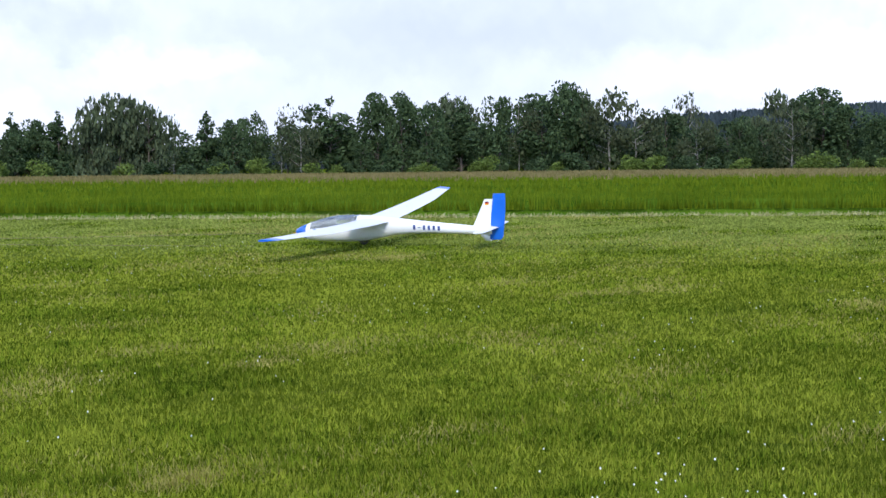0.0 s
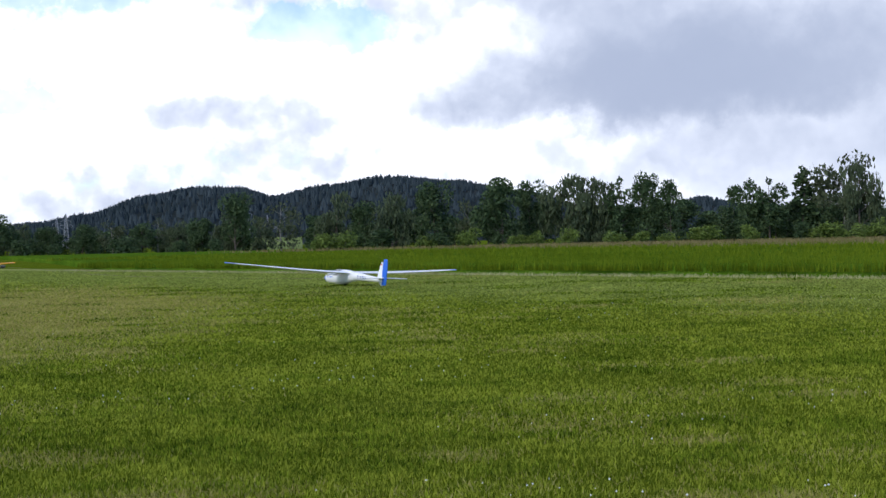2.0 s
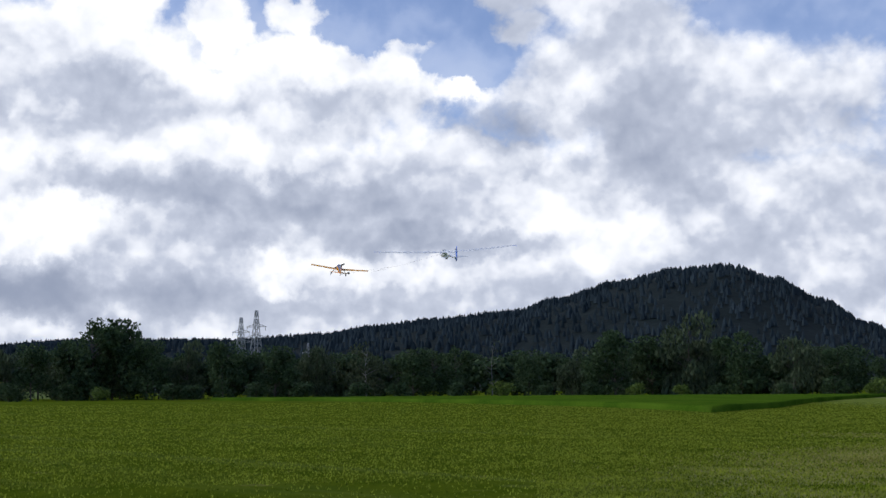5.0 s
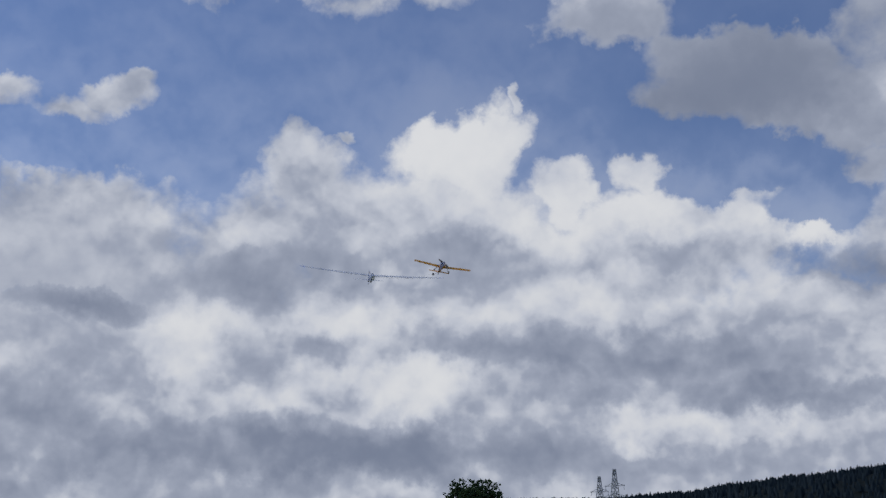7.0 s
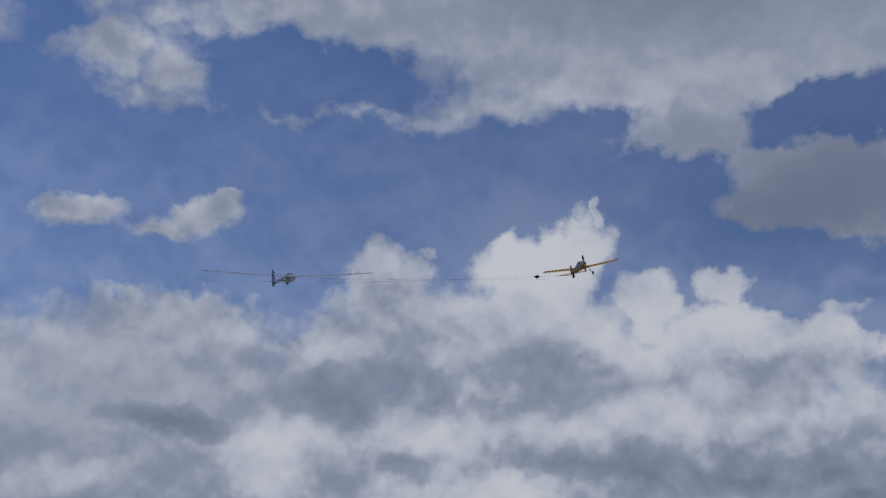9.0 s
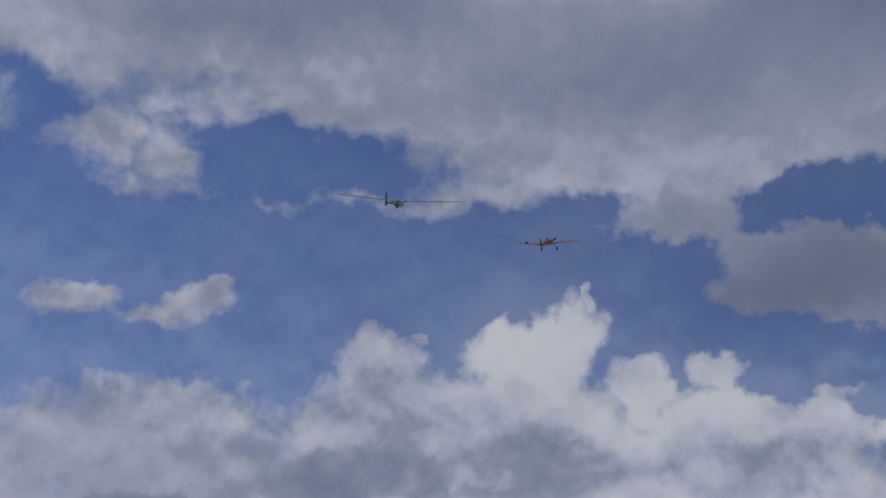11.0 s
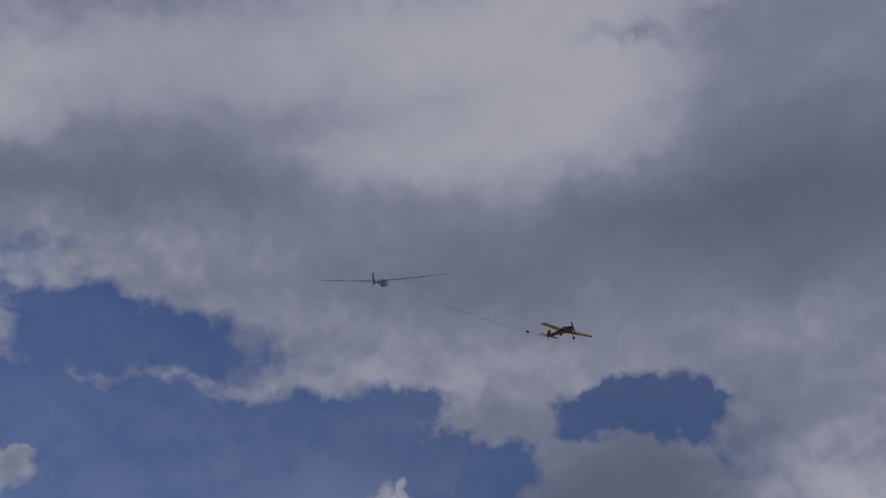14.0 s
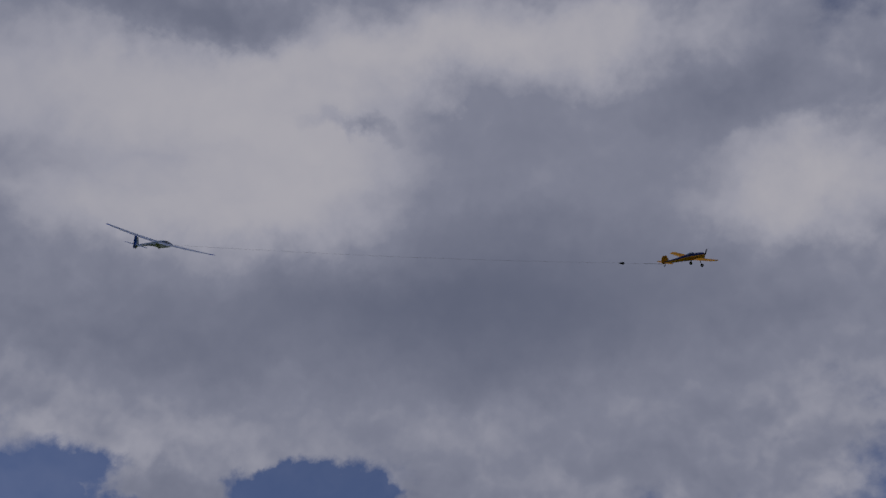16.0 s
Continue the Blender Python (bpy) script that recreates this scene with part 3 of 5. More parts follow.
def make_glider():
    def scaled(bm):
        bmesh.ops.translate(bm, vec=(0, 0, -SINK), verts=bm.verts)
        for v in bm.verts:              # the nose is drawn out ahead of the wing
            if v.co.y > .55:
                v.co.y = .55 + (v.co.y - .55) * 1.22
        bmesh.ops.scale(bm, vec=(S, S, S), verts=bm.verts)
        return bm
    root = thing("glider", "white model glider with blue nose, rudder and wing tips", "glider")
    ys = [1.62, 1.56, 1.5, 1.42, 1.35, 1.2, 1.0, .8, .6, .45, .25, .1, -.1, -.3, -.45, -.7, -.9, -1.2, -1.6, -2.0, -2.4, -2.7, -3.0]
    # the shell is open under the canopy
    bm = loft([oval(*fus_at(y), n=28) for y in ys])
    gone = [f for f in bm.faces if len(f.verts) == 4 and .45 < f.calc_center_median().y < 1.5 and f.calc_center_median().z > fus_at(f.calc_center_median().y)[1] + .1]
    bmesh.ops.delete(bm, geom=gone, context="FACES")
    part("fuselage", scaled(bm), WHITE, root, smooth=True)
    nose = loft([oval(*fus_at(y), n=28) for y in (1.9, 1.885, 1.87, 1.83, 1.78, 1.70, 1.621)])
    part("nose_cap", scaled(nose), BLUE, root, "bright blue nose cap", True)
    can = []
    for y in [1.52, 1.47, 1.4, 1.3, 1.1, .9, .7, .55, .43]:
        _, z, w, h = fus_at(y)
        can.append(oval(y, z, w + .006, h + .01 + .03 * math.sin(math.pi * (1.52 - y) / 1.09), n=20, a0=-1.27, a1=1.27, full=False))
    bm = loft(can, close=False, caps=False)
    bmesh.ops.solidify(bm, geom=bm.faces, thickness=0.008)
    part("canopy", scaled(bm), GLASS, root, "clear smoked canopy", True)
    bm = bmesh.new()
    for y in (1.52, .43):
        _, z, w, h = fus_at(y)
        ring = [[Vector(p) + Vector((0, dy, 0)) for p in oval(y, z, w + o, h + o, n=20, a0=-1.27, a1=1.27, full=False)] for dy, o in ((-.015, .0), (-.015, .012), (.015, .012), (.015, .0))]
        merge(bm, loft(ring, close=False, caps=False))
    part("canopy_frame", scaled(bm), WHITE, root)
    bm = loft([oval(y, fus_at(y)[1] + .02, fus_at(y)[2] * .93, fus_at(y)[3] * .9, n=16, a0=1.5, a1=4.78, full=False) for y in (1.5, 1.2, .8, .46)], close=False, caps=False)
    part("cockpit_tub", scaled(bm), TUB, root)
    bm = loft([[(x, y, z) for x in (-.16, .16) for z in ((.3, .62) if x < 0 else (.62, .3))] for y in (.66, .58)])
    part("seat_back", scaled(bm), TUB, root, "dark seat back")
    for s, side in ((-1, "left"), (1, "right")):
        def sec(x):
            k = min(1, abs(x) / 5.8)
            ch = .94 - .34 * k if k < .62 else .729 - .30 * (k - .62) / .38
            return airfoil(s * abs(x), .52 - .2 * k, ch, .63 + .30 * k ** 1.4, .125 - .035 * k)
        bm = loft([sec(x) for x in (.12, .3, 1.2, 2.2, 3.2, 3.6, 4.4, 5.45)])
        wing = part("wing", scaled(bm), WHITE, root, smooth=False)
        bm = loft([sec(x) for x in (5.452, 5.6, 5.72, 5.78)] + [[(p[0] + s * .03, .3 + (p[1] - .3) * .55 - .03, p[2]) for p in sec(5.8)]])
        part("wing_tip", scaled(bm), BLUE, wing, "blue wing tip")
        # aileron: a slab let into the trailing edge, drooping a little
        bm = loft([[(s * x, .52 - .2 * x / 5.8 - ch + .012 + c, .63 + .3 * (x / 5.8) ** 1.4 + v) for c, v in ((.15, .026), (.0, .012), (.0, .002), (.15, -.008))] for x, ch in ((3.3, .75), (5.4, .49))])
        part("aileron", scaled(bm), WHITE, wing)
        bm = loft([[(s * x, -.02 + y, .683 + z * .4 + .3 * (x / 5.8) ** 1.4) for y, z in ((-.02, 0), (.02, 0), (.02, .018), (-.02, .018))] for x in (1.6, 2.3)])
        part("air_brake", scaled(bm), STEEL, wing, "thin grey air brake cap")
        fair = loft([[(s * (.1 + .16 * q), .56 - .85 * k, .47 + .2 * math.sin(math.pi * min(1, k * 1.1)) * (1 - q)) for q in (0, .5, 1)] + [(s * .1, .56 - .85 * k, .4)] for k in (0, .25, .5, .75, 1)])
        part("wing_root_fairing", scaled(fair), WHITE, root, smooth=True)
        bm = loft([airfoil(s * x, y, c, .44, .09) for x, y, c in ((.03, -2.72, .46), (.6, -2.78, .37), (1.15, -2.85, .26), (1.2, -2.9, .18))])
        part("tailplane", scaled(bm), WHITE, root)
        # nose stripe and lettering, as plain marks
        for k, (y0, y1, z0, h) in enumerate(((.92, 1.2, .46, .03), (1.25, 1.29, .465, .026), (1.34, 1.42, .465, .022))):
            bm = loft([[(s * (fus_at(y)[2] * math.sqrt(max(0, 1 - ((z - fus_at(y)[1]) / fus_at(y)[3]) ** 2)) + o), y, z) for z, o in ((z0 - hh, .001), (z0 + hh, .001), (z0 + hh, .006), (z0 - hh, .006))] for y, hh in ((y0, h * .15 if k == 0 else h * .6), (y1, h))])
            part("nose_stripe", scaled(bm), BLUE, root, "blue stripe")
        for k in range(6):
            y0 = -1.02 - k * .125 if s < 0 else -1.72 + k * .125
            hh = .058 if k != 1 else .01
            bm = loft([[(s * (fus_at(y)[2] * math.sqrt(max(0, 1 - ((z - fus_at(y)[1]) / fus_at(y)[3]) ** 2)) + o), y, z) for z, o in ((fus_at(y)[1] - hh, .001), (fus_at(y)[1], .002), (fus_at(y)[1] + hh, .001), (fus_at(y)[1] + hh, .006), (fus_at(y)[1], .006), (fus_at(y)[1] - hh, .006))] for y in (y0, y0 - .06)])
            part("registration_bar", scaled(bm), MARK, root, "dark blue registration mark")
        for k, mat in enumerate((GOLD, RED, BLACK)):
            z = .985 + .027 * k
            bm = loft([[(s * (.034 + o), y, zz) for zz, o in ((z, 0), (z + .027, 0), (z + .027, .006), (z, .006))] for y in (-2.86, -2.95)])
            part("flag_stripe", scaled(bm), mat, root)
    bm = loft([airfoil(0, y, c, z, .13, "z") for z, y, c in ((.3, -2.32, .64), (.42, -2.5, .47), (.75, -2.66, .335), (1.08, -2.82, .24), (1.12, -2.84, .225))])
    part("fin", scaled(bm), WHITE, root, smooth=False)
    bm = loft([[(-.034 * w, y0, z), (.034 * w, y0, z), (.012 * w, y1, z), (-.012 * w, y1, z)] for z, y0, y1, w in ((.14, -2.95, -3.22, .8), (.2, -2.95, -3.27, 1), (.75, -3.0, -3.34, 1), (1.12, -3.055, -3.36, .9))])
    part("rudder", scaled(bm), BLUE, root, "bright blue rudder")
    bm = loft([airfoil(0, y, c, z, .1, "z") for z, y, c in ((1.122, -3.045, .315), (1.2, -3.05, .31), (1.25, -3.07, .28))])
    part("fin_cap", scaled(bm), BLUE, root, "blue fin cap")
    bm = loft([oval(y, z, w, h, n=12) for y, z, w, h in ((-2.72, .27, .02, .04), (-2.82, .2, .035, .08), (-2.96, .15, .03, .06), (-3.0, .15, .01, .03))])
    part("tail_skid", scaled(bm), WHITE, root, smooth=True)
    part("tyre", scaled(wheel_mesh((0, .35, .18), .13, .09)), RUBBER, root, "black tyre")
    bm = loft([[(x, .35 + .25 * math.cos(a), .2 + .06 * math.sin(a)) for a in [k * math.tau / 12 for k in range(12)]] for x in (-.07, .07)])
    part("wheel_well", scaled(bm), BLACK, root)
    part("tow_hook", scaled(tube((0, 1.84, .36), (0, 1.95, .37), .012)), GOLD, root, "brass tow hook")
    return root


# ---------------------------------------------------------------- the tow plane
TOW = [(1.75, .95, .16, .17), (1.6, .95, .24, .26), (1.2, .94, .29, .31), (.7, .94, .31, .33), (.1, .95, .3, .33), (-.6, .94, .25, .27), (-1.5, .9, .17, .2), (-2.4, .86, .1, .14), (-3.1, .83, .04, .1)]


def tow_at(y):
    for a, b in zip(TOW, TOW[1:]):
        if b[0] <= y <= a[0]:
            k = (a[0] - y) / (a[0] - b[0])
            return tuple(p + (q - p) * k for p, q in zip(a, b))
    return TOW[-1]


def make_tow_plane():
    root = thing("tow_plane", "yellow low-wing model tow plane with navy upper fuselage", "airplane")
    ys = [1.75, 1.68, 1.6, 1.4, 1.2, .9, .7, .4, .1, -.25, -.6, -1.0, -1.5, -2, -2.4, -2.8, -3.1]
    part("fuselage", scaled(loft([oval(*tow_at(y), n=24, power=.85) for y in ys])), YELLOW, root, smooth=True)
    top = [oval(y, z, w + .008, h + .008, n=18, power=.85, a0=-1.12, a1=1.12, full=False) for y, z, w, h in map(tow_at, ys[1:])]
    part("fuselage_top", scaled(loft(top, close=False, caps=False)), NAVY, root, "navy blue upper fuselage", True)
    part("cowling", scaled(loft([oval(1.76 - .03 * k, .95, .1 + .05 * k, .11 + .05 * k, n=20) for k in range(3)])), NAVY, root, smooth=True)
    part("spinner", scaled(loft([oval(1.75 + y, .95, w, w, n=16) for y, w in ((0, .09), (.06, .085), (.12, .06), (.17, .02))])), STEEL, root, "grey spinner", True)
    prop = new("propeller")
    prop.parent = root
    prop.matrix_basis = pose(0, 1.83 * S, .95 * S)
    for k in (1, -1):
        bm = loft([[(k * x + q * 0, .02 * (x / .75) * c, k * c * .09 * w) for c in (-1, 1)] + [(k * x, .02 * (x / .75) + .016, k * .09 * w), (k * x, -.02 * (x / .75) + .016, -k * .09 * w)] for x, w, q in ((.02, .5, 0), (.2, .9, 0), (.45, 1, 0), (.65, .8, 0), (.74, .35, 0))])
        part("propeller_blade", scaled(bm), BLACK, prop)
    bm = loft([oval(y, tow_at(y)[1] + tow_at(y)[3] * .8, w, h, n=16, a0=-1.57, a1=1.57, full=False) for y, w, h in ((.6, .1, .05), (.5, .15, .14), (.3, .17, .19), (0, .165, .19), (-.3, .13, .13), (-.5, .07, .05))], close=False)
    bmesh.ops.solidify(bm, geom=bm.faces, thickness=0.01)
    part("canopy", scaled(bm), GLASS, root, "clear cockpit canopy", True)
    for s in (-1, 1):
        def sec(x):
            k = abs(x) / 3.3
            return airfoil(s * abs(x), .98 - .12 * k, 1.12 - .32 * k, .74 + .21 * k, .12 - .02 * k)
        wing = part("wing", scaled(loft([sec(x) for x in (.1, .6, 1.3, 2.2, 3.1)])), YELLOW, root)
        part("wing_tip", scaled(loft([sec(3.101), sec(3.22), [(s * 3.3, .5 + (p[1] - .5) * .6, p[2]) for p in sec(3.3)]])), YELLOW, wing)
        part("aileron", scaled(loft([[(s * x, .98 - .12 * x / 3.3 - 1.12 + .32 * x / 3.3 + .01 + c, .74 + .21 * x / 3.3 + v) for c, v in ((.22, .05), (0, .014), (0, .002), (.22, -.012))] for x in (1.8, 3.05)])), YELLOW, wing)
        part("wing_walk", scaled(loft([[(s * x, y, .815 + .0636 * x + dz) for y, dz in ((.75, .02), (.2, .005), (.2, .012), (.75, .028))] for x in (.3, .62)])), BLACK, wing, "black wing walk")
        part("tailplane", scaled(loft([airfoil(s * x, y, c, .86, .07) for x, y, c in ((.03, -2.5, .62), (.6, -2.56, .54), (1.1, -2.66, .38), (1.15, -2.75, .22))])), YELLOW, root)
        leg = part("gear_leg", scaled(tube((s * .55, .72, .72), (s * .82, .78, .2), .035, .025)), STEEL, root)
        part("tyre", scaled(wheel_mesh((s * .86, .78, .17), .17, .1)), RUBBER, leg, "black tyre")
        part("brake_hub", scaled(tube((s * .80, .78, .17), (s * .92, .78, .17), .07)), STEEL, leg)
        part("exhaust_pipe", scaled(tube((s * .17, 1.3, .68), (s * .22, 1.05, .58), .03)), STEEL, root)
    part("fin", scaled(loft([airfoil(0, y, c, z, .09, "z") for z, y, c in ((.9, -2.2, .72), (1.1, -2.45, .5), (1.35, -2.58, .37), (1.52, -2.68, .28))])), YELLOW, root)
    part("rudder", scaled(loft([[(-.03, y0, z), (.03, y0, z), (.008, y1, z), (-.008, y1, z)] for z, y0, y1 in ((.74, -2.93, -3.15), (1.0, -2.94, -3.28), (1.35, -2.95, -3.24), (1.54, -2.96, -3.1))])), YELLOW, root)
    strut = part("tail_wheel_strut", scaled(tube((0, -2.7, .78), (0, -2.88, .6), .02)), STEEL, root)
    part("tail_wheel", scaled(wheel_mesh((0, -2.92, .56), .08, .05, 12)), RUBBER, strut)
    part("tow_release", scaled(tube((0, -3.1, .8), (0, -3.22, .78), .02)), STEEL, root)
    return root


ROPE_L = 17.6


def make_rope(name, label, drogue):
    """Half of the tow line; it runs along its own -y and hangs in a shallow bow."""
    root = thing(name, label, "tow rope")
    n = 40
    pts = [Vector((0, -ROPE_L * k / n, -.25 * math.sin(math.pi / 2 * k / n))) for k in range(n + 1)]
    r = .0035
    part("line", loft([[p + Vector((r * math.cos(a), 0, r * math.sin(a))) for a in [i * math.tau / 6 for i in range(6)]] for p in pts]), ROPE, root)
    if drogue:
        part("leader", tube((0, 0, 0), (0, -1.3, -.03), .014), BLACK, root, "thick black leader hose")
        part("drogue", loft([[(q * math.cos(a), -2.75 - y, -.07 + q * math.sin(a)) for a in [i * math.tau / 12 for i in range(12)]] for y, q in ((0, .02), (.05, .09), (.14, .1), (.42, .02))]), BLACK, root, "small dark drogue cone")
    return root


# ---------------------------------------------------------------- trees


def leaf_cloud(lumps, count, size, rng_, droop=0.0):
    vs, fs = [], []
    wts = np.array([l[3] * l[3] for l in lumps])
    pick = rng_.choice(len(lumps), count, p=wts / wts.sum())
    for li in pick:
        cx, cy, cz, r, sq = lumps[li]
        d = rng_.normal(size=3)
        d /= np.linalg.norm(d)
        q = r * (0.55 + 0.5 * rng_.random())
        c = np.array([cx + d[0] * q, cy + d[1] * q, cz + d[2] * q * sq - droop * rng_.random() * r])
        a = rng_.normal(size=3)
        a /= np.linalg.norm(a)
        b = np.cross(a, rng_.normal(size=3))
        b /= np.linalg.norm(b)
        if droop:
            a = np.array([a[0] * .35, a[1] * .35, -1.0])
        s = size * (0.5 + rng_.random())
        k = len(vs)
        vs += [tuple(c - a * s - b * s * .35), tuple(c + b * s * .6 - a * s * .1), tuple(c + a * s + b * s * .1), tuple(c - b * s * .6 + a * s * .2)]
        fs.append((k, k + 1, k + 2, k + 3))
    return vs, fs


def make_tree(name, label, height, lumps, count, size, leaf, bark=BARK, trunk=.28, droop=0.0, seed=1, top=.8):
    """Trunk with limbs, and a crown of single leaf sprays gathered in lumps."""
    r = np.random.default_rng(seed)
    root = thing(name, label, "tree" if "shrub" not in name else "shrub", "line of trees behind the meadow")
    bm = bmesh.new()
    pts = [Vector((.25 * math.sin(k * 1.3 + seed) * k / 5, .25 * math.cos(k * 1.7 + seed) * k / 5, height * top * k / 5)) for k in range(6)]
    for k in range(5):
        merge(bm, tube(pts[k], pts[k + 1], trunk * (1 - k / 5.5), trunk * (1 - (k + 1) / 5.5), 7))
    for l in lumps:
        z = min(max(l[2] - l[3] * 1.1, height * .12), height * top * .9)
        k = z / (height * top) * 5
        a = pts[int(k)].lerp(pts[min(5, int(k) + 1)], k - int(k))
        merge(bm, tube(a, (l[0], l[1], l[2]), trunk * .35, trunk * .08, 5))
    part("trunk", bm, bark, root)
    vs, fs = leaf_cloud(lumps, count, size, r, droop)
    raw("crown", vs, fs, leaf, root)
    return root


def lumps_for(kind, h, r):
    out = []
    if kind == "round":
        for k in range(20):
            a, z = r.random() * math.tau, .1 + .8 * r.random()
            w = h * .36 * math.sqrt(max(.1, 1 - ((z - .5) / .5) ** 2))
            out.append((w * math.cos(a) * r.random() ** .5, w * math.sin(a) * r.random() ** .5, h * z, h * (.12 + .09 * r.random()), .9))
        out.append((0, 0, h * .9, h * .1, 1))
    elif kind == "spire":
        for k in range(30):
            z = .04 + .9 * k / 30
            w = h * .2 * (1.05 - z) + h * .015
            a = r.random() * math.tau
            out.append((w * math.cos(a) * .8, w * math.sin(a) * .8, h * z, h * (.045 + .085 * (1 - z)) * (.8 + .5 * r.random()), .75))
        out.append((0, 0, h * .96, h * .04, 1.4))
    elif kind == "tall":
        for k in range(17):
            z = .1 + .85 * r.random()
            w = h * .19 * math.sqrt(max(.1, 1 - ((z - .55) / .5) ** 2))
            a = r.random() * math.tau
            out.append((w * math.cos(a), w * math.sin(a), h * z, h * (.075 + .06 * r.random()), 1.1))
        out.append((0, 0, h * .95, h * .05, 1.2))
    elif kind == "bush":
        for k in range(9):
            a, z = r.random() * math.tau, .2 + .5 * r.random()
            out.append((h * .38 * math.cos(a) * r.random(), h * .38 * math.sin(a) * r.random(), h * z, h * (.2 + .1 * r.random()), .9))
    return out


def build_protos():
    protos = {}
    r = np.random.default_rng(5)
    for kind, items in {
        "alder": [("alder_tree", "dark green alder at the meadow's far edge", 12, "round", 3200, .30, LEAF_DARK, BARK, 0)] * 3,
        "spruce": [("spruce_tree", "dark narrow spruce in the tree line", 12, "spire", 3000, .28, LEAF_DARK, BARK, 0)] * 2,
        "poplar": [("poplar_tree", "tall dark poplar in the tree line", 12, "tall", 2700, .28, LEAF_DARK, BARK, 0)] * 2,
        "willow": [("willow_tree", "broad grey-green willow with hanging sprays", 12, "round", 2900, .34, LEAF_WILLOW, BARK, .5)] * 2,
        "birch": [("birch_tree", "thin-leaved birch with a pale trunk", 12, "tall", 1100, .26, LEAF_BIRCH, PALE_BARK, .2)] * 2,
        "shrub": [("shrub", "light green rounded shrub before the trees", 4, "bush", 900, .17, LEAF_FRESH, BARK, 0)] * 2,
        "thicket": [("thicket_shrub", "dark green dense shrub under the trees", 4, "bush", 900, .2, LEAF_DARK, BARK, 0)] * 2,
        "dead": [("dead_tree", "bare grey tree with thin twigs", 12, "tall", 90, .25, LEAF_BIRCH, PALE_BARK, 0)],
    }.items():
        protos[kind] = []
        for k, (name, label, h, form, count, size, leaf, bark, droop) in enumerate(items):
            protos[kind].append(make_tree(name, label, h, lumps_for(form, h, r), count, size, leaf, bark, .08 if h < 5 else .11 if bark is PALE_BARK else .2, droop, seed=int(r.integers(99)), top=.85))
    return protos


def plant(protos, kind, az, dist, height, wide=1.0, turn=None):
    p = random.choice(protos[kind])
    h0 = 12 if kind not in ("shrub", "thicket") else 4
    d = heading(az, 0)
    c = copy_thing(p, pose(d.x * dist, d.y * dist, -.05, 0, 0, random.random() * 360 if turn is None else turn))
    c.scale = (height / h0 * wide, height / h0 * wide, height / h0)
    return c


def hill_profile(az):
    """Elevation of the wooded ridge, in degrees, by heading."""
    keys = [(-140, 1.0), (-100, 1.0), (-82, .9), (-75, 1.1), (-68, 2.0), (-63, 2.3), (-56, 2.35), (-52, 2.6), (-49.5, 2.95), (-47, 3.25), (-43, 3.6), (-41, 4.15), (-38, 4.9), (-35.5, 5.4), (-33, 5.5), (-31, 4.9), (-29, 3.9), (-27, 2.8), (-25, 1.7),
            (-22.8, .8), (-20, .8), (-16.7, .9), (-14.5, 1.15), (-12.4, 1.5), (-9.5, 2.3), (-7.4, 2.65), (-5.6, 2.6), (-3.85, 2.2), (-1.5, 2.65), (1.5, 3.0), (4.5, 2.75), (7.9, 2.15), (11, 1.4), (14, 1.2), (16, 1.7), (18, 1.3), (24, .9),
            (40, 1.0), (52, 2.1), (56, 2.45), (61, 2.7), (68, 2.9), (80, 3.2), (106, 3.5), (125, 2.5), (140, 2)]
    for (a, p), (b, q) in zip(keys, keys[1:]):
        if a <= az <= b:
            k = (az - a) / (b - a)
            k = k * k * (3 - 2 * k)
            return p + (q - p) * k
    return 1.0


def hill_dist(az):
    return 1500 if az < 46 else 700 if az > 54 else 1500 - 100 * (az - 46)


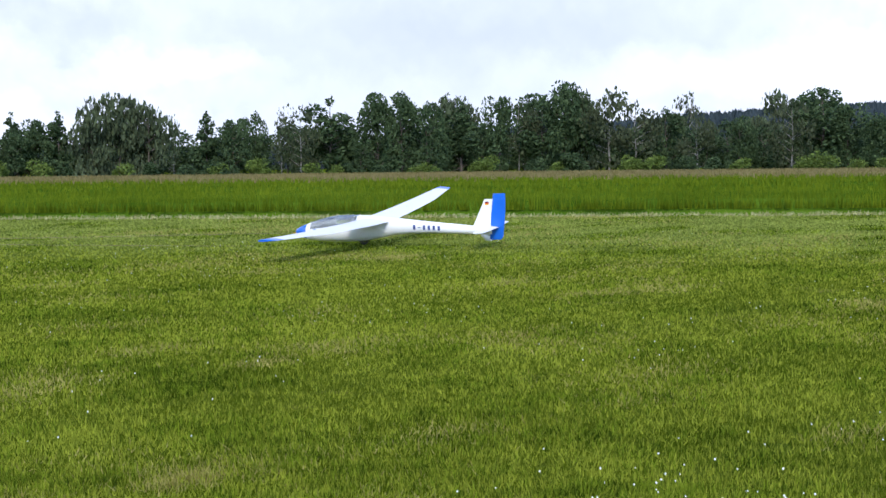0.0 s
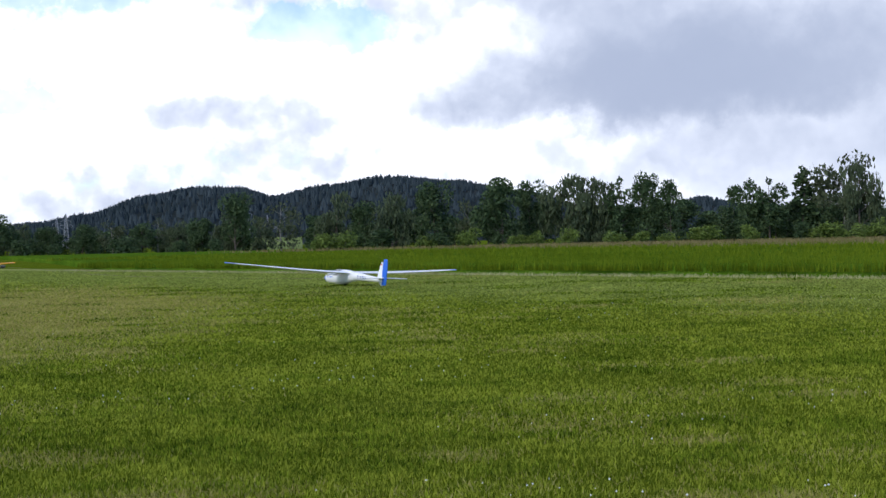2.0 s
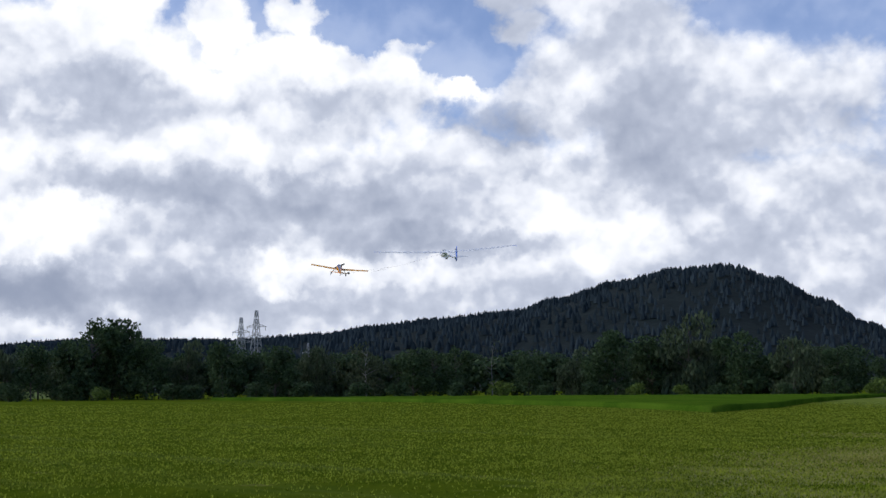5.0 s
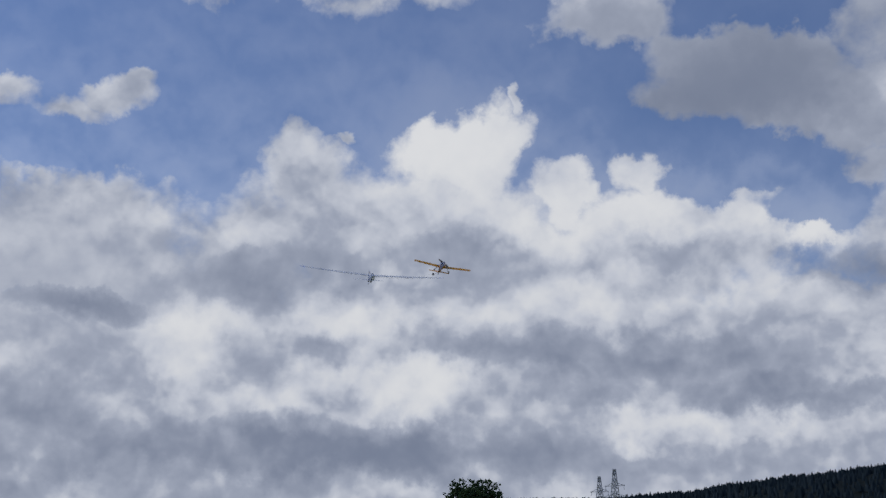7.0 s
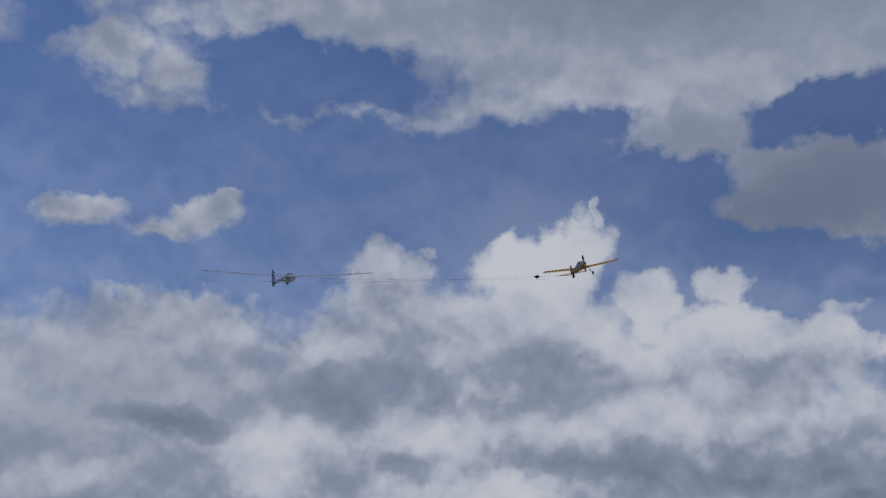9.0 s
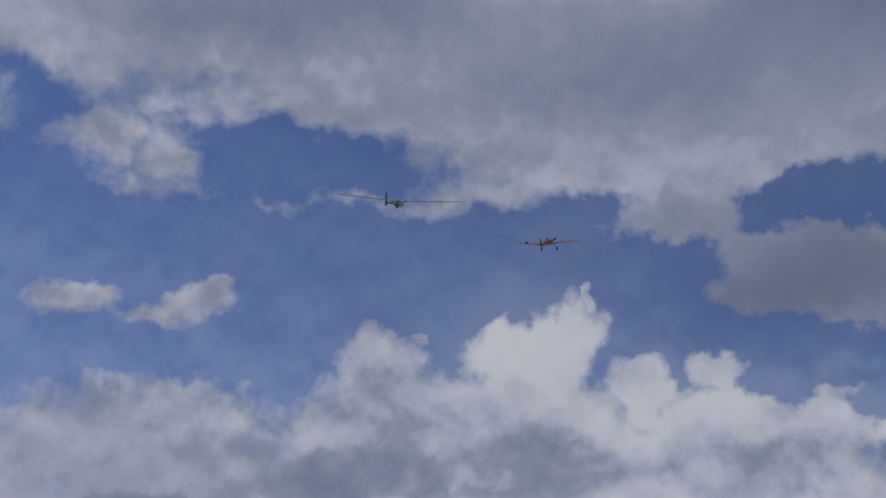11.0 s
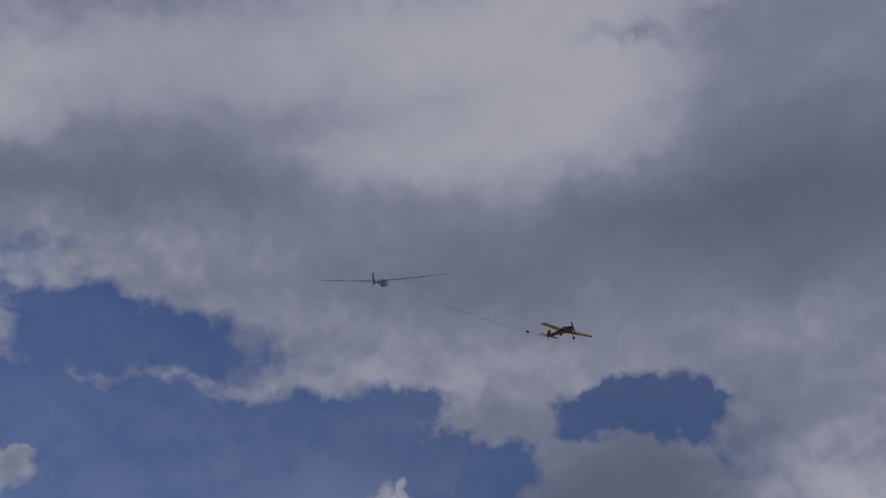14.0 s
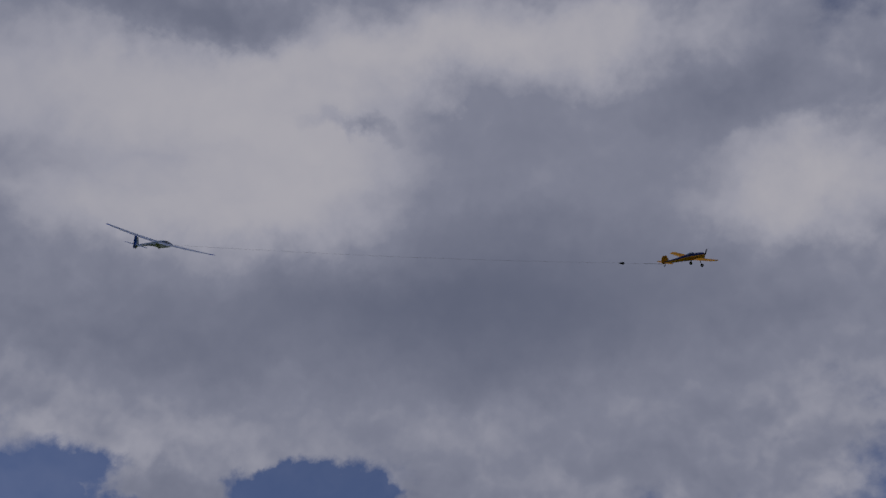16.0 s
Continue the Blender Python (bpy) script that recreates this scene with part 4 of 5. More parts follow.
def build_hills():
    vs, fs = [], []
    az0, az1, na, nr = -139, 139, 420, 12
    for i in range(na + 1):
        az = az0 + (az1 - az0) * i / na
        R, d = hill_dist(az), heading(az, 0)
        top = math.tan(radians(hill_profile(az))) * R - 8
        for j in range(nr + 1):
            k = j / nr
            r = R * (.5 + .62 * k)
            s = math.sin(min(1, k / .806) * math.pi / 2) ** 1.6 if k < .806 else 1 - .15 * (k - .806)
            z = max(-2, top * s + 3 * noise.noise(Vector((d.x * r, d.y * r, 0)) / 60))
            vs.append((d.x * r, d.y * r, z if j else -3))
    for i in range(na):
        for j in range(nr):
            a = i * (nr + 1) + j
            fs.append((a, a + nr + 1, a + nr + 2, a + 1))
    hill = tagged(raw("hill", vs, fs, SHADED_FLOOR, smooth=True), "dark wooded hills along the horizon", "hill", kind="structure")
    r = np.random.default_rng(8)
    tv, tf = [], []
    for q in range(36000):
        az = -88 + 160 * r.random()
        R, d = hill_dist(az), heading(az, 0)
        k = .806 * (1 - .8 * r.random() ** 2.2) if q % 3 else .806 + .02 * r.normal()
        rr = R * (.5 + .62 * k)
        s = math.sin(min(1, k / .806) * math.pi / 2) ** 1.6
        z = (math.tan(radians(hill_profile(az))) * R - 8) * s
        h = (5 + 5.5 * r.random()) * (.5 + .5 * R / 1500)
        w = h * (.2 + .14 * r.random())
        x, y = d.x * rr, d.y * rr
        n0 = len(tv)
        a0 = r.random() * 6
        low = [(x + w * math.cos(a0 + a * 1.2566), y + w * math.sin(a0 + a * 1.2566), z + h * .12) for a in range(5)]
        tv += low + [(x + w * .6 * math.cos(a0 + a * 1.2566), y + w * .6 * math.sin(a0 + a * 1.2566), z + h * (.55 + .1 * r.random())) for a in range(5)] + [(x, y, z + h)]
        for a in range(5):
            b = (a + 1) % 5
            tf += [(n0 + a, n0 + b, n0 + 5 + b, n0 + 5 + a), (n0 + 5 + a, n0 + 5 + b, n0 + 10)]
    tagged(raw("hill_forest", tv, tf, HAZY_CONIFER), "dark conifer forest covering the hills", "forest", kind="stuff")


def make_pylon():
    root = thing("power_pylon", "grey steel lattice power pylon", "pylon", "power pylons")
    H = 30
    def half(z):
        return 2.6 * (1 - z / H) ** 1.1 + .35
    zs = [0, 5, 9.5, 13.5, 17, 20, 22.5, 25, 27, 30]
    bm = bmesh.new()
    for sx, sy in ((-1, -1), (1, -1), (1, 1), (-1, 1)):
        for a, b in zip(zs, zs[1:]):
            merge(bm, tube((sx * half(a), sy * half(a), a), (sx * half(b), sy * half(b), b), .13, .13, 4))
    part("leg_frame", bm, LATTICE, root)
    bm = bmesh.new()
    for a, b in zip(zs, zs[1:]):
        for k in range(4):
            c0, c1 = [((-1, -1), (1, -1), (1, 1), (-1, 1))[(k + i) % 4] for i in (0, 1)]
            merge(bm, tube((c0[0] * half(a), c0[1] * half(a), a), (c1[0] * half(b), c1[1] * half(b), b), .07, .07, 4))
            merge(bm, tube((c1[0] * half(a), c1[1] * half(a), a), (c0[0] * half(b), c0[1] * half(b), b), .07, .07, 4))
    part("bracing", bm, LATTICE, root)
    for z, w in ((20, 5.5), (24, 4.2)):
        bm = bmesh.new()
        for s in (-1, 1):
            for dz in (0, 1.3):
                merge(bm, tube((0, 0, z + dz), (s * w, 0, z), .12, .08, 4))
            merge(bm, tube((s * w * .9, 0, z), (s * w * .9, 0, z - 1.4), .09, .09, 4))
        part("cross_arm", bm, LATTICE, root)
    return root


# ---------------------------------------------------------------- the ground


def build_ground():
    n, vs, fs = 72, [], []
    rings = [0, 3, 8, 15, 25, 40, 70, 120, 200, 400, 900, 2000, 4600]
    vs.append((0, 0, 0))
    for r in rings[1:]:
        for k in range(n):
            a = k * math.tau / n
            vs.append((r * math.sin(a), r * math.cos(a), 0))
    for k in range(n):
        fs.append((0, 1 + (k + 1) % n, 1 + k))
    for i in range(len(rings) - 2):
        for k in range(n):
            a, b = 1 + i * n + k, 1 + i * n + (k + 1) % n
            fs.append((a, b, b + n, a + n))
    tagged(raw("ground", vs, fs, TURF), "mown grass airfield with clover and dry patches", "grass field", kind="structure")
    # the unmown meadow: a low thick sheet with an uneven top
    vs, fs, na = [], [], 240
    # towards the far end the edge swings out to the trees and back
    BEND = ((-58, -50, -43.5, -34, -31, -28, -26, -16.5, -14, -12), (184, 150, 115, 74, 90, 150, 184, 184, 120, 78))
    rows = [0, .35, .7, 1.4, 2.5, 4.5, 8, 14, 24, 40, 60, 85, 110, 132]
    for i in range(na + 1):
        az = -57 + 142 * i / na
        d = heading(az, 0)
        near = EDGE_P / math.cos(radians(az - EDGE_AZ)) if az > -12 else float(np.interp(az, BEND[0], BEND[1]))
        far = 156 + 30 * min(1, max(0, (-2.5 - az) / 3))
        for j, q in enumerate(rows):
            r = near + (far - near) * q / 132
            z = .42 + .05 * noise.noise(Vector((d.x * r, d.y * r, 0)) * .7)
            r += .25 * noise.noise(Vector((d.x * r, d.y * r, 5)) * .5)
            vs.append((d.x * r, d.y * r, (0 if j == 0 else .24 if j == 1 else z)))
    m = len(rows)
    for i in range(na):
        for j in range(m - 1):
            a = i * m + j
            fs.append((a, a + 1, a + m + 1, a + m))
    tagged(raw("meadow", vs, fs, MEADOW, smooth=True), "unmown green meadow beside the airfield", "meadow", kind="structure")


def blades(name, label, xy, h0, h1, w, z0, mat, lean=.5, seed=3):
    r = np.random.default_rng(seed)
    n = len(xy)
    a = r.random(n) * math.tau
    h = h0 + (h1 - h0) * r.random(n)
    far = np.linalg.norm(xy, axis=1) if w < .01 else np.ones(n)      # fewer, wider blades further off
    ww = w * far * (.6 + .8 * r.random(n))
    ln = h * lean * r.normal(size=n)
    ld = r.random(n) * math.tau
    v = np.empty((n, 3, 3), np.float32)
    v[:, 0, 0], v[:, 0, 1] = xy[:, 0] - ww * np.cos(a), xy[:, 1] - ww * np.sin(a)
    v[:, 1, 0], v[:, 1, 1] = xy[:, 0] + ww * np.cos(a), xy[:, 1] + ww * np.sin(a)
    v[:, 2, 0], v[:, 2, 1] = xy[:, 0] + ln * np.cos(ld), xy[:, 1] + ln * np.sin(ld)
    v[:, :2, 2] = z0
    v[:, 2, 2] = z0 + h
    me = bpy.data.meshes.new(name)
    me.vertices.add(3 * n)
    me.vertices.foreach_set("co", v.ravel())
    me.loops.add(3 * n)
    me.loops.foreach_set("vertex_index", np.arange(3 * n, dtype=np.int32))
    me.polygons.add(n)
    me.polygons.foreach_set("loop_start", np.arange(0, 3 * n, 3, dtype=np.int32))
    me.update(calc_edges=True)
    me.materials.append(mat)
    return tagged(new(name, me), label, "grass", kind="stuff")


def mown(xy):
    return xy[xy @ np.array(heading(EDGE_AZ, 0))[:2] < EDGE_P - .3]


def scatter(n, az0, az1, r0, r1, seed):
    r = np.random.default_rng(seed)
    az = np.radians(az0 + (az1 - az0) * r.random(n))
    d = r0 * (r1 / r0) ** r.random(n)
    return mown(np.column_stack([d * np.sin(az), d * np.cos(az)]))


def clumps(count, each, seed, tight=1.0):
    r = np.random.default_rng(seed)
    c = scatter(count, -30, 68, 4.5, 48, seed + 20)
    d = np.linalg.norm(c, axis=1)
    out = []
    for p, q in zip(c, d):
        k = int(each * (.3 + 1.2 * r.random()))
        out.append(p + r.normal(size=(k, 2)) * (.06 + .022 * q) * tight * np.array([1.5, .9]) * (.5 + r.random()))
    return mown(np.concatenate(out))


def build_grass():
    lawn = scatter(1050000, -42, 68, 4.2, 120, 1)
    p = lawn @ np.array(heading(EDGE_AZ, 0))[:2] + np.random.default_rng(7).normal(size=len(lawn)) * 2.4
    blades("lane_blades", "paler short-cut grass along the meadow", lawn[p > EDGE_P - 14], .015, .04, .0007, 0, LANE, .8, 11)
    lawn = lawn[p <= EDGE_P - 14]
    q = np.random.default_rng(9)
    worn = np.concatenate([np.array([x, y]) + q.normal(size=(n, 2)) * (a, b) for x, y, n, a, b in
                           ((-8.5, 29, 26000, 2.2, 4.6), (-6.5, 22, 14000, 1.5, 2.6), (-10.5, 36, 14000, 2, 5), (-6, 18, 2500, 1.0, 1.6), (-11, 26, 12000, 2, 3.4), (-5, 30, 2500, 1.2, 2.4))])
    blades("worn_blades", "dry yellowed grass in a worn patch", worn, .015, .05, .0006, .002, DRY, .9, 12)
    blades("lawn_blades", "short green mown grass blades", lawn, .013, .045, .00065, 0, BLADE, .6, 1)
    blades("lawn_blades", "short green mown grass blades", np.concatenate([scatter(130000, 68, 318, 4.2, 80, 32), scatter(120000, -110, -42, 20, 140, 33)]), .018, .05, .0008, 0, BLADE, .6, 13)
    blades("lawn_blades", "short green mown grass blades", scatter(130000, -180, 180, .25, 4.3, 31), .018, .045, .0022, 0, BLADE, .6, 14)
    blades("dry_blades", "dry straw-coloured blades in the short grass", clumps(210, 300, 2, .8), .015, .045, .0007, 0.002, DRY, .9, 2)
    blades("lush_tufts", "darker longer tufts in the short grass", clumps(650, 240, 3, .5), .02, .055, .0008, 0, LUSH, .6, 3)
    r = np.random.default_rng(12)
    e, u = np.array(heading(EDGE_AZ, 0))[:2], np.array(heading(EDGE_AZ - 90, 0))[:2]
    def strip(n, p0, p1, s0, s1, power=1.0):
        p, s = p0 + (p1 - p0) * r.random(n) ** power, s0 + (s1 - s0) * r.random(n)
        xy = p[:, None] * e + s[:, None] * u
        return xy[np.linalg.norm(xy, axis=1) < 155]
    blades("meadow_blades", "tall green meadow grass along the mown edge", strip(110000, EDGE_P, 50, -60, 72, 1.6), .22, .5, .02, .18, TALL, .25, 4)
    blades("meadow_blades", "tall green meadow grass", strip(70000, 46, 100, -110, 100), .15, .36, .05, .36, TALL, .3, 5)
    blades("meadow_seed_heads", "ripe straw-coloured grass by the trees", strip(90000, 78, 152, -130, 130, .55), .25, .5, .09, .36, SEED, .25, 6)
    blades("mown_edge_straw", "dry straw along the mown edge", strip(15000, EDGE_P - 1.0, EDGE_P + .3, -60, 72), .03, .14, .025, 0, PALE_STRAW, .9, 7)
    # clover heads in loose drifts
    vs, fs = [], []
    for k in range(70):
        az, d = -26 + 92 * r.random(), 5 + 30 * r.random() ** 1.2
        c = np.array(heading(az, 0))[:2] * d
        for q in range(int(3 + 13 * r.random())):
            x, y = c + r.normal(size=2) * np.array([.3 + .04 * d, .1 + .03 * d])
            s, z = .0045 + .0035 * r.random(), .03 + .02 * r.random()
            n0 = len(vs)
            vs += [(x + s, y, z), (x, y + s, z), (x - s, y, z), (x, y - s, z), (x, y, z + s), (x, y, z - s)]
            fs += [(n0 + a, n0 + (a + 1) % 4, n0 + 4) for a in range(4)] + [(n0 + (a + 1) % 4, n0 + a, n0 + 5) for a in range(4)]
    tagged(raw("clover_flowers", vs, fs, FLOWER), "small white clover flowers in the short grass", "flowers", kind="stuff")


build_ground()
build_hills()
random.seed(4)
PROTOS = build_protos()

# trees of the near line: heading, height in degrees of view, kind, width
LINE = []
# behind the near meadow
LINE += [
    (24.8, 1.66, "alder", 1), (26.3, 1.99, "poplar", 1.1), (28.0, 3.30, "willow", 1), (29.2, 3.48, "willow", 1.15), (30.5, 3.02, "willow", 1),
    (31.6, 2.39, "dead", 1), (33.1, 2.57, "spruce", 1.2), (34.3, 2.18, "alder", 0.8), (35.3, 2.60, "alder", 0.75), (36.5, 2.48, "dead", 0.8),
    (37.4, 2.85, "birch", 1.5), (38.8, 3.21, "poplar", 1.4), (40.2, 1.12, "alder", 1), (41.0, 3.35, "alder", 0.8), (42.1, 3.37, "alder", 0.75),
    (43.3, 3.01, "alder", 0.8), (44.9, 2.94, "spruce", 1.5), (45.9, 1.74, "alder", 0.9), (46.7, 3.12, "alder", 0.7), (47.6, 2.97, "birch", 1.2),
    (48.7, 2.86, "poplar", 1.4), (49.7, 3.73, "alder", 0.85), (50.6, 3.48, "willow", 0.7), (51.8, 3.42, "birch", 1.6), (53.0, 2.88, "birch", 1.6),
    (54.4, 2.60, "alder", 0.9), (55.8, 2.19, "birch", 1.5), (57.7, 2.04, "alder", 0.9), (60.0, 2.87, "birch", 1.3), (61.3, 3.28, "poplar", 1.4),
    (62.4, 2.52, "alder", 0.9), (63.8, 2.11, "alder", 1),
]
# round the gap with the pylon
LINE += [
    (-7.5, 1.05, "alder", 1.1), (-5.7, 2.38, "alder", 0.9), (-3.6, 1.92, "birch", 1.7), (-1.0, 2.31, "willow", 1), (0.3, 1.87, "alder", 0.9),
    (1.6, 2.33, "willow", 0.95), (3.6, 2.67, "alder", 0.95), (5.2, 1.80, "birch", 1.4), (6.8, 2.79, "alder", 1), (8.1, 2.61, "alder", 0.8),
    (10.0, 3.01, "willow", 1.1), (11.2, 2.73, "willow", 0.8), (12.3, 2.71, "poplar", 1), (13.5, 2.88, "alder", 0.65), (14.6, 2.47, "alder", 0.7),
    (18.1, 2.48, "alder", 0.9), (19.0, 2.46, "poplar", 1.2), (20.5, 2.92, "spruce", 1.4), (22.3, 3.37, "birch", 1.8), (22.9, 3.21, "willow", 0.7),
    (24.6, 2.54, "spruce", 1.1), (25.6, 2.18, "alder", 0.8), (26.6, 2.62, "spruce", 1),
]
# low trees beyond the strip
LINE += [
    (-21.3, 0.55, "alder", 1.2), (-20.2, 0.58, "willow", 1.4), (-18.8, 0.89, "alder", 1.2), (-18.1, 1.07, "willow", 1.1), (-17.0, 0.95, "alder", 1.2),
    (-16.2, 1.47, "alder", 1.3), (-15.2, 1.07, "willow", 1.2), (-14.0, 0.95, "alder", 1.3), (-12.5, 1.01, "alder", 1.3), (-11.2, 1.13, "birch", 1.8),
    (-9.9, 1.01, "alder", 1.3), (-9.2, 1.25, "birch", 1.5), (-8.3, 1.07, "willow", 1.3), (-7.2, 1.19, "alder", 1.2), (-5.9, 1.47, "willow", 1.2),
    (-5.4, 2.05, "spruce", 0.9), (-4.5, 1.25, "willow", 1.1),
]
# along the far end of the strip
LINE += [
    (-77.0, 0.96, "willow", 1.2), (-75.2, 0.85, "alder", 1.2), (-73.1, 0.96, "alder", 1.1), (-70.7, 1.33, "willow", 1.3), (-69.2, 1.44, "alder", 1.1),
    (-67.9, 1.76, "birch", 1.4), (-66.7, 2.07, "willow", 1.2), (-64.9, 2.13, "alder", 1), (-63.3, 2.29, "alder", 1.1), (-62.3, 3.25, "alder", 1.1),
    (-61.4, 3.2, "alder", 1.1), (-59.9, 2.34, "alder", 1.1), (-58.1, 2.29, "willow", 1), (-56.5, 2.21, "alder", 1.1), (-54.1, 2.02, "alder", 1.2),
    (-52.2, 2.13, "willow", 1), (-49.9, 2.23, "birch", 1.7), (-47.7, 1.91, "alder", 1.2), (-45.7, 2.02, "alder", 1), (-44.0, 2.34, "dead", 1),
    (-42.3, 1.54, "alder", 1.1), (-40.3, 1.41, "willow", 1.1), (-38.3, 2.61, "alder", 1.1), (-36.6, 2.34, "alder", 1.2), (-34.9, 3.40, "willow", 1.2),
    (-32.6, 2.61, "alder", 1.2), (-30.3, 2.34, "willow", 1.2), (-28.4, 1.81, "alder", 1.2), (-26.5, 1.28, "alder", 1.2),
]
for az, deg, kind, wide in LINE:
    dist = 158 + 6 * random.random()
    if az < -4.2:
        dist = 200 + 10 * random.random()
    plant(PROTOS, kind, az, dist, (math.tan(radians(deg)) * dist + 1.5), wide * .88)
# the second rank closes the gaps
for k in range(84):
    az = -2.5 + 70 * k / 84 + random.uniform(-.5, .5)
    plant(PROTOS, random.choice(("alder", "alder", "poplar", "thicket")), az, 172 + 12 * random.random(), 4.6 + 2 * random.random() + 1.2 * max(0, min(1, (az - 20) / 10)), 1.2)
for k in range(68):
    az = -80 + 58 * k / 68 + random.uniform(-.4, .4)
    small = az > -27
    if az < -67:
        continue
    plant(PROTOS, random.choice(("alder", "willow", "alder", "thicket")), az, 214 + 14 * random.random(), (2.5 if small else 7.5) + 1.5 * random.random(), 1.3)
for k in range(22):
    az = -21 + 15 * k / 22 + random.uniform(-.3, .3)
    plant(PROTOS, random.choice(("alder", "willow", "thicket")), az, 214 + 14 * random.random(), 4 + 1.2 * random.random(), 1.3)
# bushes along the meadow
for az, deg, wide, kind in [(q * 1.3 + random.uniform(-1, 1), .35 + .55 * random.random(), random.uniform(.9, 1.5), random.choice(("shrub", "shrub", "thicket"))) for q in range(-2, 52)] + \
        [(q * 2.2 + random.uniform(-.7, .7), .35 + .4 * random.random(), 1.4, random.choice(("thicket", "thicket", "shrub"))) for q in range(-36, -2)]:
    dist = 150 if az > -3.5 else 192
    plant(PROTOS, kind, az, dist, math.tan(radians(deg)) * dist + 1.0, wide)
for group in PROTOS.values():           # the patterns themselves stand in the line too
    for p in group:
        d = heading(random.uniform(40, 66), 0)
        p.matrix_basis = pose(d.x * 186, d.y * 186, -.05)

pylon = make_pylon()
pylon.matrix_basis = pose(*(heading(-5.2, 0) * 790), 0, 0, 40)
for az, dist, s in ((-55.7, 640, 1.3), (-55.0, 560, 1.25), (-73.4, 700, .8), (-52.6, 950, 1.25), (-4.2, 1000, .8), (-13.6, 900, .75), (-13.2, 800, .75)):
    c = copy_thing(pylon, pose(*(heading(az, 0) * dist), 0, 0, 25))
    c.scale = (s, s, s)
# pale pasture rising behind the gap in the trees
for az0, az1, d0, d1, z1 in ((-6.2, -2.6, 240, 420, 3.6), (-27, -20, 240, 500, 2.2), (-78, -64, 250, 520, 7)):
    vs = [tuple(heading(az0 + (az1 - az0) * i / 12, 0) * (d0 + (d1 - d0) * j / 6) + Vector((0, 0, z1 * (j / 6) ** 1.3 - .4 + .3 * math.sin(i * 1.7 + j)))) for i in range(13) for j in range(7)]
    tagged(raw("pasture", vs, [(i * 7 + j, i * 7 + j + 1, i * 7 + j + 8, i * 7 + j + 7) for i in range(12) for j in range(6)], PASTURE, smooth=True), "pale green pasture rising behind the trees", "field", kind="structure")

build_grass()
glider = make_glider()
tow_plane = make_tow_plane()
rope_front = make_rope("tow_rope", "thin tow rope with drogue behind the tow plane", True)
rope_rear = make_rope("tow_rope", "thin tow rope at the glider's nose", False)
propeller = next(o for o in tow_plane.children if o.name.startswith("propeller"))


